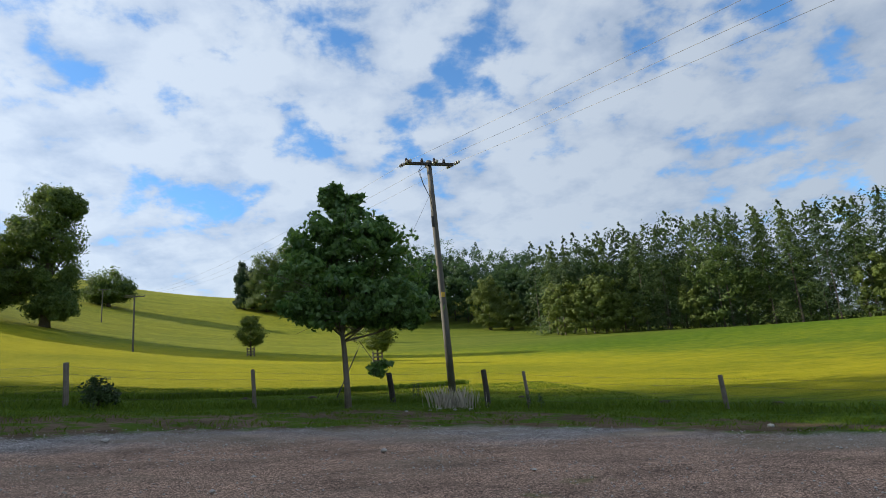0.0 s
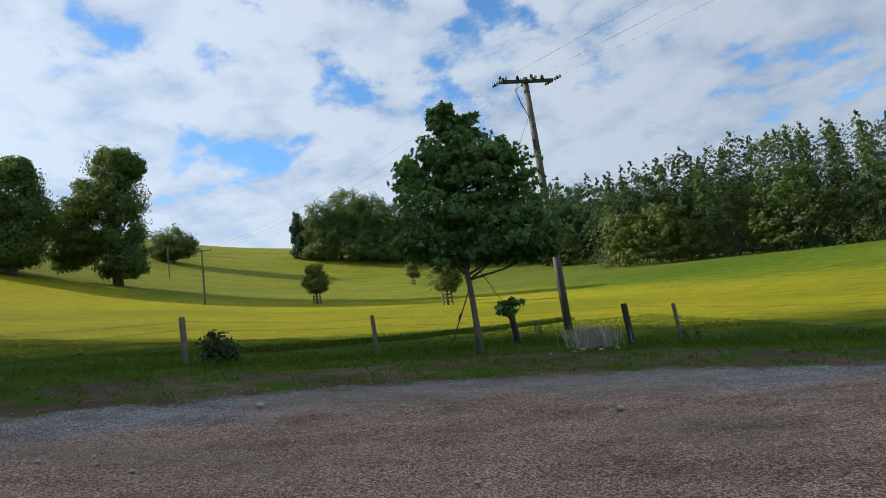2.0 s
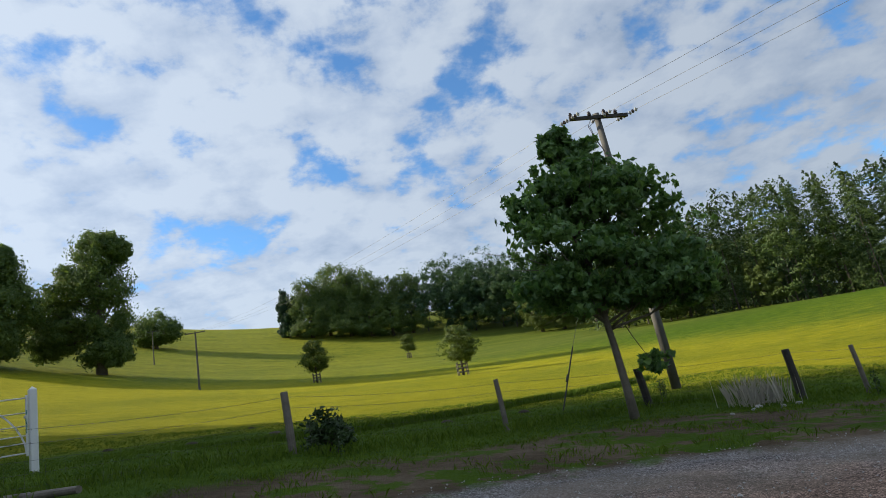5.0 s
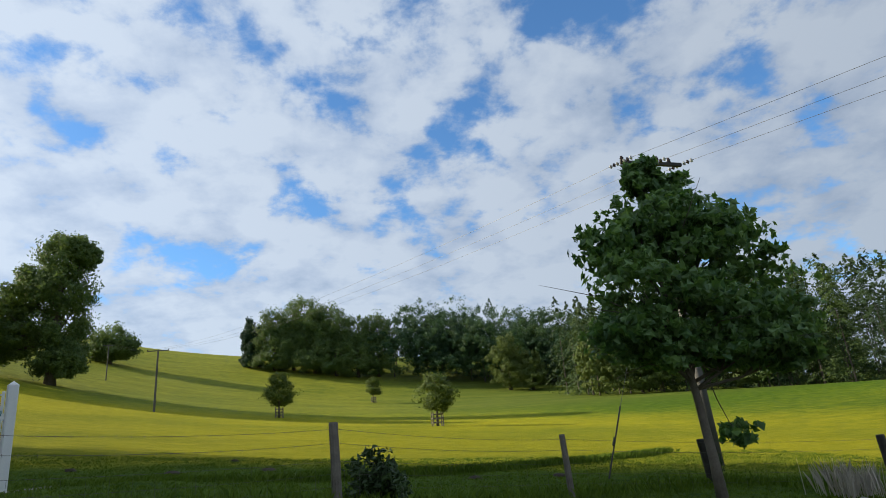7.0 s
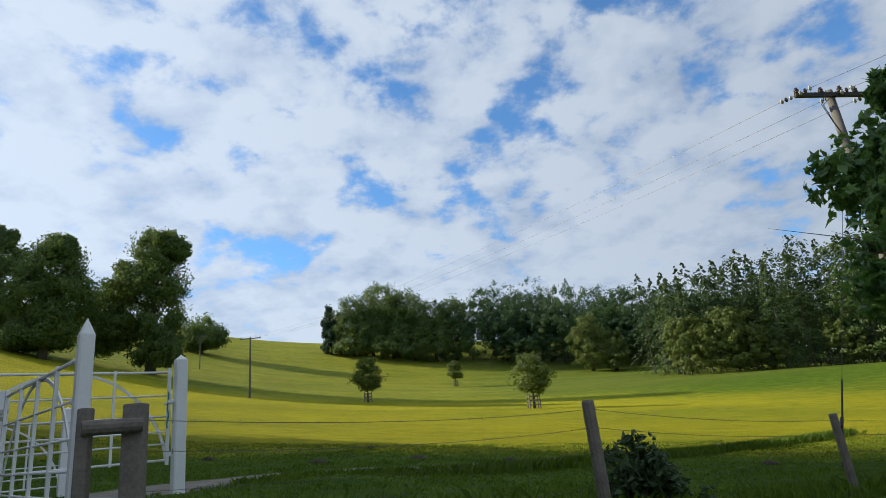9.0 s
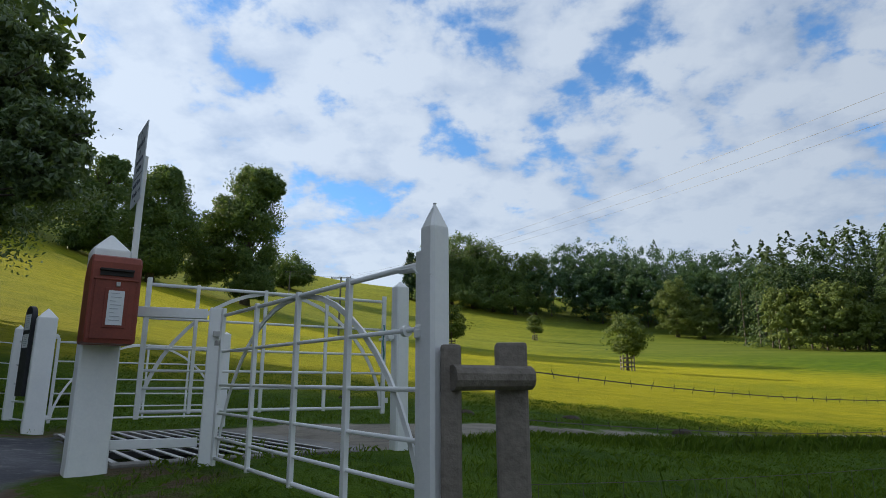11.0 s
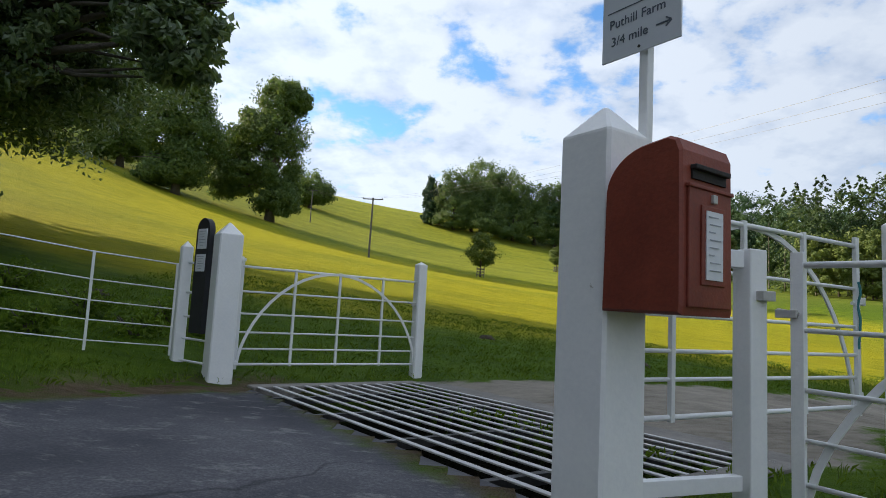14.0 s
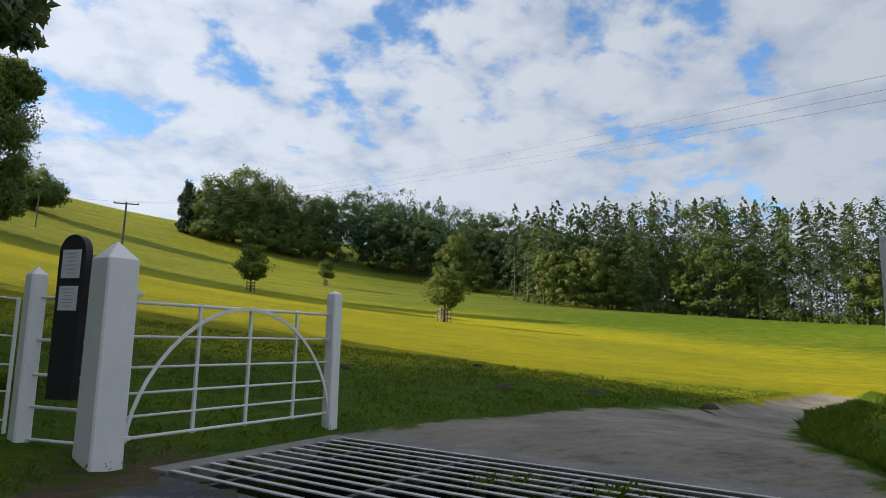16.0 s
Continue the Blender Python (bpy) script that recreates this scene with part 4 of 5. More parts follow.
    out = [(-w * 0.92, 0), (w * 0.92, 0), (w, H - 0.13)] + [(w * math.cos(a), H - 0.13 + 0.13 * math.sin(a)) for a in np.linspace(0.15, math.pi - 0.15, 12)] + [(-w, H - 0.13)]
    k = len(out)
    s.add([(x, yy, z) for yy in (-0.03, 0.03) for x, z in out], [tuple(range(k)), tuple(range(k, 2 * k))[::-1]] + [((i + 1) % k, i, i + k, (i + 1) % k + k) for i in range(k)])
    s.make("board", M_BLACK, t)
    for z, hh in ((0.93, 0.10), (0.69, 0.085)):
        n = Shape().box((0, -0.033, z), (0.078, 0.003, hh), 0).make("notice", M_PAPER, t, "pale printed notice, too small to read")
        for j in range(6):
            Shape().box((0, -0.0375, z + hh * 0.75 - j * hh * 0.28), (0.055 - 0.012 * (j % 3), 0.001, 0.003), 0).make("line_of_print", M_PRINT, n)
    # hinges
    for post, off, zz in [(post_d, (0.125, -0.09), 1.14), (post_d, (0.125, -0.09), 0.14), (post_a, (0.0, 0.075), 1.06), (post_b, (-0.10, 0.0), 1.0)]:
        Shape().box((off[0], off[1], zz), (0.03, 0.022, 0.016), 0.004).tube((off[0], off[1], zz - 0.03), (off[0], off[1], zz + 0.03), 0.014).make("hinge", M_BAR, post)
    # twine on the field gate
    t = thing("twine", pose(1.745, 1.365, 0.74), "blue-green baler twine tied round gate end", "twine")
    s = Shape()
    s.path([(0.006 * math.sin(k * 1.1), 0.005 * math.cos(k * 1.7), 0.36 - k * 0.035) for k in range(12)], [0.007] * 12, 6)
    s.make("cord", M_ROPE, t)


def build_post_box():
    W, Dp, Z0, Z1 = 0.145, 0.30, 0.83, 1.385
    m = frame_at((0.0 - U.x * 0.118, 0.0 - U.y * 0.118), V, Z0)
    t = thing("post_box", m, "faded red wall-mounted letter box on white post", "post box")
    # profile in the y, z plane: front is at -y, the top falls back in a curve to the post
    H = Z1 - Z0
    prof = [(-0.002, 0.0), (-Dp, -0.005), (-Dp - 0.004, 0.02), (-Dp, H - 0.05), (-Dp + 0.015, H - 0.012), (-Dp + 0.045, H)]
    prof += [(-Dp + 0.10 + 0.19 * math.sin(a), H - 0.16 + 0.152 * math.cos(a)) for a in np.linspace(0.1, 1.50, 9)]
    k = len(prof)
    s = Shape()
    rows = [(-W, 0.010), (-W + 0.010, 0.0), (W - 0.010, 0.0), (W, 0.010)]
    cy, cz = -Dp / 2, H / 2
    vs = []
    for x, ins in rows:
        vs += [(x, y + (cy - y) * ins * 5, z + (cz - z) * ins * 3) for y, z in prof]
    fs = [(r * k + i, r * k + (i + 1) % k, (r + 1) * k + (i + 1) % k, (r + 1) * k + i) for r in range(3) for i in range(k)]
    fs += [tuple(range(k))[::-1], tuple(range(3 * k, 4 * k))]
    s.add(vs, fs).make("body", M_RED, t)
    Shape().box((0, -Dp - 0.012, H - 0.10), (0.098, 0.012, 0.008), 0.004).box((0, -Dp - 0.004, H - 0.118), (0.095, 0.004, 0.018)).make("slot_hood", M_SLOT, t, "dark posting slot under small hood")
    door = Shape().box((0, -Dp - 0.006, 0.205), (0.118, 0.006, 0.185), 0.004).make("door", M_RED, t)
    Shape().box((0, -Dp - 0.008, 0.395), (0.125, 0.010, 0.006), 0.003).make("door_lip", M_RED, t)
    Shape().box((0.008, -Dp - 0.014, 0.215), (0.066, 0.004, 0.125), 0.003).make("plate_frame", M_RED, t)
    plate = Shape().box((0.008, -Dp - 0.0195, 0.215), (0.046, 0.0025, 0.108)).make("collection_plate", M_PAPER, t, "white collection-times card")
    for j, (w, x0) in enumerate([(0.03, -0.01), (0.036, 0.0), (0.02, -0.018), (0.036, 0), (0.03, -0.006), (0.016, -0.02), (0.034, 0), (0.036, 0)]):
        Shape().box((0.008 + x0, -Dp - 0.0235, 0.305 - j * 0.024), (w * 0.85, 0.001, 0.0016)).make("line_of_print", M_PRINT, plate)
    Shape().box((0.012, -Dp - 0.016, 0.365), (0.012, 0.006, 0.014), 0.003).make("number_tab", M_STEEL, t, "small pale number tab")


def text_mesh(name, body, size, m, mat, parent, align="LEFT"):
    cu = bpy.data.curves.new(name, "FONT")
    cu.body, cu.size, cu.align_x, cu.extrude = body, size, align, 0.0008
    tmp = bpy.data.objects.new(name + "_tmp", cu)
    scene.collection.objects.link(tmp)
    me = bpy.data.meshes.new_from_object(tmp.evaluated_get(bpy.context.evaluated_depsgraph_get()))
    bpy.data.objects.remove(tmp)
    me.name = name
    me.materials.clear()
    me.materials.append(mat)
    ob = new(name, me)
    ob.parent = parent
    ob.matrix_basis = m
    return ob


def build_sign():
    m = frame_at((0.135, 0.012), -U, 1.20)
    t = thing("direction_sign", m, "white direction sign on slim white pole", "sign")
    Shape().box((0, 0.03, 0.35), (0.02, 0.02, 0.65), 0.006).make("pole", M_WHITE, t)
    pl = Shape().box((0, 0.0, 0.965), (0.193, 0.004, 0.315), 0.002).make("panel", M_SIGN, t)
    face = lambda x, z: pose(x, -0.0055, z, 90, 0, 0)
    for body, size, x, z in [("WAY OUT", 0.062, 0, 1.115), ("&", 0.050, 0, 1.055), ("Swandown", 0.062, 0, 0.985), ("Lodges", 0.062, 0.02, 0.915)]:
        text_mesh("lettering", body, size, face(x, z), M_INK, pl, "CENTER")
    text_mesh("lettering", "Puthill Farm", 0.058, face(-0.155, 0.795), M_INK, pl)
    text_mesh("lettering", "3/4 mile", 0.058, face(-0.145, 0.715), M_INK, pl)
    Shape().box((0, -0.0052, 0.87), (0.165, 0.001, 0.002)).make("rule", M_INK, pl)
    s = Shape()
    s.box((0.115, -0.0052, 0.735), (0.035, 0.001, 0.003)).box((0.138, -0.0052, 0.745), (0.016, 0.001, 0.003), 0, Matrix.Translation((0.138, 0, 0.745)) @ pose(0, 0, 0, 0, 35, 0) @ Matrix.Translation((-0.138, 0, -0.745)))
    s.box((0.138, -0.0052, 0.725), (0.016, 0.001, 0.003), 0, Matrix.Translation((0.138, 0, 0.725)) @ pose(0, 0, 0, 0, -35, 0) @ Matrix.Translation((-0.138, 0, -0.725)))
    s.make("arrow", M_INK, pl)
    s = Shape().box((0, -0.0052, 1.215), (0.003, 0.001, 0.035))
    for k in (-1, 1):
        s.box((k * 0.011, -0.0052, 1.235), (0.003, 0.001, 0.016), 0, Matrix.Translation((k * 0.011, 0, 1.235)) @ pose(0, 0, 0, 0, -k * 40, 0) @ Matrix.Translation((-k * 0.011, 0, -1.235)))
    s.make("arrow", M_INK, pl)
    pl.matrix_basis = Matrix.Translation((-0.01, 0, 0.928)) @ Matrix.Diagonal((0.935, 1, 0.924, 1)) @ Matrix.Translation((0, 0, -0.965))
    Shape().tube((-0.01, -0.008, 0.658), (-0.01, 0.0, 0.658), 0.006).make("bolt", M_IRON, t)


def build_grid():
    t = thing("cattle_grid", frame_at((0, 0), U, 0.0), "steel-barred cattle grid across the drive over dark pit", "cattle grid")
    z = 0.025
    for k in range(12):
        yy = -0.24 - k * 0.156
        Shape().box((2.24, yy, z + 0.008), (1.92, 0.020, 0.005), 0.002).make("bar", M_STEEL, t)
    for x in (0.9, 1.9, 2.9, 3.8):
        Shape().box((x, -1.09, z - 0.07), (0.025, 0.98, 0.03)).make("bearer", M_IRON, t)
    for x0 in (0.30, 4.24):
        Shape().box((x0, -1.12, -0.08), (0.10, 0.93, 0.118), 0.015).make("kerb", M_KERB, t)
    for y0, hw, mat in ((-0.125, 0.075, M_TAR), (-2.23, 0.165, M_KERB)):
        Shape().box((2.28, y0, -0.104 if mat is M_KERB else -0.115), (2.06, hw, 0.122), 0.015).make("kerb", mat, t)


def build_railing():
    spots = [(-3.55 - 0.743 * k * 0.775, 3.94 - 0.669 * k * 0.775) for k in range(4)] + [(-6.0, 2.0), (-6.6, 1.2), (-7.15, 0.3), (-7.6, -0.7)]
    t = thing("estate_railing", pose(0, 0, 0), "thin white iron estate railing along the road verge", "railing")
    zb = [max(0.30, lz(x, y) + 0.09) for x, y in spots]
    for i, (x, y) in enumerate(spots):
        Shape().box((0, 0, 0), (0.006, 0.013, 0.475), 0.002, Matrix.Translation((x, y, zb[i] + 0.40)) @ pose(0, 0, 0, 0, 0, -48)).make("stanchion", M_BAR, t)
    for k, dz in enumerate((0.02, 0.215, 0.40, 0.60, 0.865)):
        Shape().path([(x, y, zb[i] + dz) for i, (x, y) in enumerate(spots)], [0.0065] * len(spots), 6).make("rail", M_BAR, t, smooth=True)


def wood_post(name, x, y, zt, r, label, mat, lean=(0, 0), square=False, zb=None):
    z = lz(x, y) if zb is None else zb
    t = thing(name, pose(x, y, z), label, "fence post", "wooden fence posts")
    H = zt - z
    s = Shape()
    if square:
        s.box((0, 0, H / 2 - 0.15), (r, r, H / 2 + 0.15), 0.012)
    else:
        n = 10
        s.path([(0, 0, -0.3), (lean[0] * .5, lean[1] * .5, H * .5), (lean[0], lean[1], H - 0.02), (lean[0], lean[1], H)], [r * 1.06, r, r * 0.96, r * 0.85], n)
    s.make("shaft", mat, t)
    return t


def build_fence():
    wood_post("fence_post", 2.425, -1.895, 0.69, 0.036, "weathered square grey timber post beside white gate post", M_WOOD, square=True)
    wood_post("fence_post", 2.645, -1.745, 0.705, 0.058, "thick weathered timber strainer post", M_WOOD, square=True)
    r = thing("fence_rail", pose(2.545, -1.86, 0.575), "short weathered timber rail bolted between two posts", "fence rail")
    Shape().tube((-0.115, -0.085, 0.0), (0.165, 0.055, 0.0), 0.045, 0.043, 12).make("rail", M_WOOD, r)
    posts = [(6.16, 0.62, 0.56, 0.065, M_WOOD, (-0.03, -0.02), "leaning weathered fence post beside ivy bush"), (10.18, 2.66, 0.15, 0.055, M_WOOD, (-0.04, 0), "weathered round fence post in long grass"),
             (14.22, 4.72, -0.20, 0.095, M_DARKWOOD, (-0.10, 0), "thick dark old leaning fence post"), (16.84, 2.76, -0.40, 0.085, M_DARKWOOD, (-0.06, 0), "thick black tarred fence post"),
             (17.88, 2.06, -0.56, 0.05, M_WOOD, (-0.08, 0), "thin grey leaning fence stake"), (21.8, -1.4, -1.11, 0.06, M_WOOD, (-0.04, 0), "weathered round fence post at field edge"), (24.0, -7.5, -1.45, 0.06, M_WOOD, (0, 0), "weathered round fence post at field edge"), (28.5, -13.0, -1.7, 0.06, M_WOOD, (0, 0), "weathered round fence post at field edge")]
    tops = [Vector((2.645, -1.745, 0.70))]
    for x, y, zt, rr, mat, lean, lab in posts:
        wood_post("fence_post", x, y, zt, rr, lab, mat, lean)
        tops.append(Vector((x, y, zt)))
    w = thing("wire_fence", pose(0, 0, 0), "sagging barbed and netting wire strung between posts", "wire fence")
    rng = random.Random(3)
    strung = [p for i, p in enumerate(tops) if i not in (3, 5)]
    for dz in (-0.09, -0.27, -0.50, -0.66, -0.82):
        s = Shape()
        for a, b in zip(strung, strung[1:]):
            pts = []
            n = 14
            for k in range(n + 1):
                u = k / n
                p = a.lerp(b, u) + Vector((0, 0, dz - 0.05 * 4 * u * (1 - u) * (1.2 if dz > -0.3 else 0.6)))
                pts.append(p)
            s.path(pts, [0.0028 if dz > -0.4 else 0.002] * len(pts), 4, False)
            if dz > -0.3:
                L = (b - a).length
                for k in range(int(L / 0.14)):
                    u = (k + 0.5) / int(L / 0.14)
                    p = a.lerp(b, u) + Vector((0, 0, dz - 0.05 * 4 * u * (1 - u) * 1.2))
                    s.tube(p + Vector((rng.uniform(-.01, .01), rng.uniform(-.01, .01), -0.016)), p + Vector((rng.uniform(-.01, .01), 0, 0.016)), 0.002, None, 3, False)
        s.make("strand", M_WIRE, w)
    s = Shape()
    for a, b in zip(strung, strung[1:]):
        L = (b - a).length
        for k in range(int(L / 0.22)):
            u = (k + 0.5) / int(L / 0.22)
            p = a.lerp(b, u) + Vector((0, 0, -0.05 * 4 * u * (1 - u) * 0.6))
            s.tube(p + Vector((0, 0, -0.50)), p + Vector((rng.uniform(-.015, .015), 0, -0.95)), 0.0013, None, 3, False)
    s.make("netting", M_WIRE, w)
    lg = thing("log", pose(3.3, -1.75, lz(3.3, -1.75) + 0.05), "grey log lying in grass beside gate", "log")
    Shape().path([(-0.75, 0.45, 0.05), (0, 0, 0.02), (0.75, -0.40, 0.0)], [0.05, 0.055, 0.045], 10).make("trunk", M_WOOD, lg)


def build_poles():
    top, base = Vector((16.74, 8.55, 8.5)), Vector((16.86, 8.4, lz(16.86, 8.4)))
    t = thing("power_pole", Matrix.Translation(base), "leaning weathered wooden power pole with crossarm", "power pole")
    v = top - base
    Shape().path([(0, 0, -0.3), v * 0.3, v * 0.7, v], [0.15, 0.138, 0.12, 0.105], 14).make("shaft", M_POLE, t, smooth=True)
    arm = Vector((1.0, -0.11, -0.10)).normalized()
    c = v + Vector((0, -0.12, -0.18))
    Shape().box((0, 0, 0), (1.02, 0.05, 0.06), 0.006, Matrix.Translation(c) @ arm.to_track_quat("X", "Z").to_matrix().to_4x4()).make("crossarm", M_DARKWOOD, t)
    disc = [(0.0, 0.0), (0.05, 0.005), (0.055, 0.03), (0.03, 0.045), (0.05, 0.06), (0.05, 0.085), (0.025, 0.10), (0.035, 0.125), (0.0, 0.14)]
    for u, zz, mat in [(-0.95, 0.06, M_GLASSY), (-0.30, 0.06, M_GLASSY), (0.62, 0.06, M_GLASSY), (0.22, 0.1, M_GLASSY)]:
        ins = Shape().lathe(disc, 10, Matrix.Translation(c + arm * u + Vector((0, 0, zz))) @ Matrix.Diagonal((1.3, 1.3, 1.3, 1))).make("insulator", mat, t, "brown pin insulator", smooth=True)
        Shape().tube(c + arm * u, c + arm * u + Vector((0, 0, zz + 0.02)), 0.012).make("pin", M_IRON, ins)
    ways = [Vector((0.42, -0.90, -0.02)), Vector((-0.42, 0.90, 0.06))]
    ends = []
    for u in (-1.0, 0.10, 1.0):
        for d in ways:
            st = c + arm * u
            for k in range(3):
                Shape().lathe([(0.0, -0.03), (0.06, -0.02), (0.075, 0.0), (0.06, 0.02), (0.0, 0.03)], 10, Matrix.Translation(st + d.normalized() * (0.14 + 0.13 * k)) @ d.to_track_quat("Z", "Y").to_matrix().to_4x4()).make("strain_insulator", M_PALE if k % 2 == 0 else M_GLASSY, t, "pale disc strain insulator", smooth=True)
            Shape().tube(st, st + d.normalized() * 0.5, 0.008).make("link", M_IRON, t)
            ends.append((base + st + d.normalized() * 0.5, u, d))
    for dx in (0.0, 0.05):
        Shape().path([c + arm * (0.1 - dx * 6) + Vector((0, -0.05, 0.1)), c + Vector((-0.45 - dx, -0.1, -0.35)), c + Vector((-0.35, -0.15, -0.9 - dx)), c + Vector((-0.12, -0.16, -1.5)), c + Vector((-0.02, -0.15, -2.1 - dx * 3))], [0.011] * 5, 6).make("jumper_cable", M_IRON, t)
    Shape().box(tuple(v * 0.72 + Vector((-0.10, -0.10, 0))), (0.05, 0.05, 0.22), 0.01).make("cable_termination", M_IRON, t)
    Shape().box(tuple(v * 0.40 + Vector((0, -0.145, 0))), (0.07, 0.006, 0.10), 0).make("warning_plate", M_YELLOW, t, "small yellow warning plate")
    # stay
    g = Vector((12.36, 5.95, lz(12.36, 5.95)))
    st = thing("pole_stay", Matrix.Translation(g), "dark iron stay rod and wire anchoring the pole", "stay wire")
    way = (base + v * 0.86 - g)
    Shape().tube((0, 0, -0.1), way.normalized() * 1.9, 0.020).make("rod", M_IRON, st)
    Shape().tube(way.normalized() * 0.85, way.normalized() * 1.05, 0.035).make("tensioner", M_IRON, st)
    Shape().tube(way.normalized() * 1.9, way, 0.006, None, 5).make("wire", M_WIRE, st)
    # far poles
    fars = [(-13.95, 74.5, 7.6, 2.6), (-39.5, 138.5, 7.8, 2.4)]
    heads = []
    for x, y, H, aw in fars:
        z = lz(x, y)
        f = thing("far_power_pole", pose(x, y, z), "slim wooden power pole with crossarm out in pasture", "power pole", "far power poles")
        Shape().tube((0, 0, -0.3), (0.1, 0, H), 0.14, 0.10, 10).make("shaft", M_POLE, f)
        Shape().box((0.1, 0, H - 0.12), (aw / 2, 0.06, 0.06), 0).make("crossarm", M_POLE, f)
        for u in (-0.95, 0.0, 0.95):
            Shape().lathe(disc, 8, pose(0.1 + u * aw / 2, 0, H - 0.05)).make("insulator", M_GLASSY, f)
        heads.append([Vector((x + 0.1 + u * aw / 2, y, z + H + 0.08)) for u in (-0.95, 0.0, 0.95)])
    # lines
    line = thing("power_line", pose(0, 0, 0), "three thin overhead power conductors", "power line")
    i = 0
    for u in range(3):
        a_near, a_far = ends[u * 2][0], ends[u * 2 + 1][0]
        for a, b, sag in [(a_near, a_near + Vector((33, -70, -3.0)), 1.1), (a_far, heads[0][u], 1.2), (heads[0][u], heads[1][u], 0.5)]:
            n = 40
            pts = [a.lerp(b, k / n) - Vector((0, 0, sag * 4 * (k / n) * (1 - k / n))) for k in range(n + 1)]
            Shape().path(pts, [0.0055] * (n + 1), 4, False).make("conductor", M_IRON, line)
    # the pole behind the viewer on which the near span ends
    e = base + c + Vector((33, -70, -3.0)) + ways[0].normalized() * 0.5
    f = thing("far_power_pole", pose(e.x, e.y, lz(e.x, e.y)), "wooden power pole with crossarm behind the yard", "power pole", "far power poles")
    H = e.z - lz(e.x, e.y)
    Shape().tube((0, 0, -0.3), (0, 0, H + 0.3), 0.15, 0.11, 10).make("shaft", M_POLE, f)
    Shape().box((0, 0, H), (1.1, 0.06, 0.06), 0).make("crossarm", M_POLE, f)


def bush(name, x, y, seed, rx, ry, rz, leaf, n, mat, label):
    rng = np.random.default_rng(seed)
    t = thing(name, pose(x, y, lz(x, y)), label, "bush")
    s = Shape()
    for k in range(9):
        a = rng.uniform(0, 6.28)
        s.path([(0, 0, -0.05), (math.cos(a) * rx * .3, math.sin(a) * ry * .3, rz * .6), (math.cos(a) * rx * .7, math.sin(a) * ry * .7, rz * rng.uniform(.9, 1.5))], [0.02, 0.014, 0.004], 5)
    s.make("stems", M_BARK, t)
    p = crown_points(rng, [(0, 0, rz * .85, rx, ry, rz), (rx * .4, 0, rz * .7, rx * .6, ry, rz * .7)], n // 2, 0.2, 30, 0.5)
    p = p[p[:, 2] > 0.0]
    v, f = leaf_cloud(rng, p, leaf)
    fast_mesh("leaves", v, f, mat, t)


def blades(name, label, pts, heights, width, mat, rng, lean=0.35):
    k = len(pts)
    d = rng.normal(size=(k, 3)) * (1, 1, 0)
    d /= np.linalg.norm(d, axis=1)[:, None]
    side = np.stack([-d[:, 1], d[:, 0], np.zeros(k)], 1)
    h = heights[:, None]
    w = width * (0.6 + 0.8 * rng.random((k, 1)))
    ln = lean * rng.random((k, 1))
    mid = pts + d * h * ln * 0.3 + np.array([0, 0, 0.55]) * h
    tip = pts + d * h * ln + np.array([0, 0, 1.0]) * h * (1 - 0.3 * ln)
    v = np.stack([pts - side * w, pts + side * w, mid + side * w * 0.7, tip, mid - side * w * 0.7], 1).reshape(-1, 3)
    f = np.arange(k * 5).reshape(-1, 5)
    ob = fast_mesh(name, v, f, mat)
    tagged(ob, label, "grass", kind="stuff")


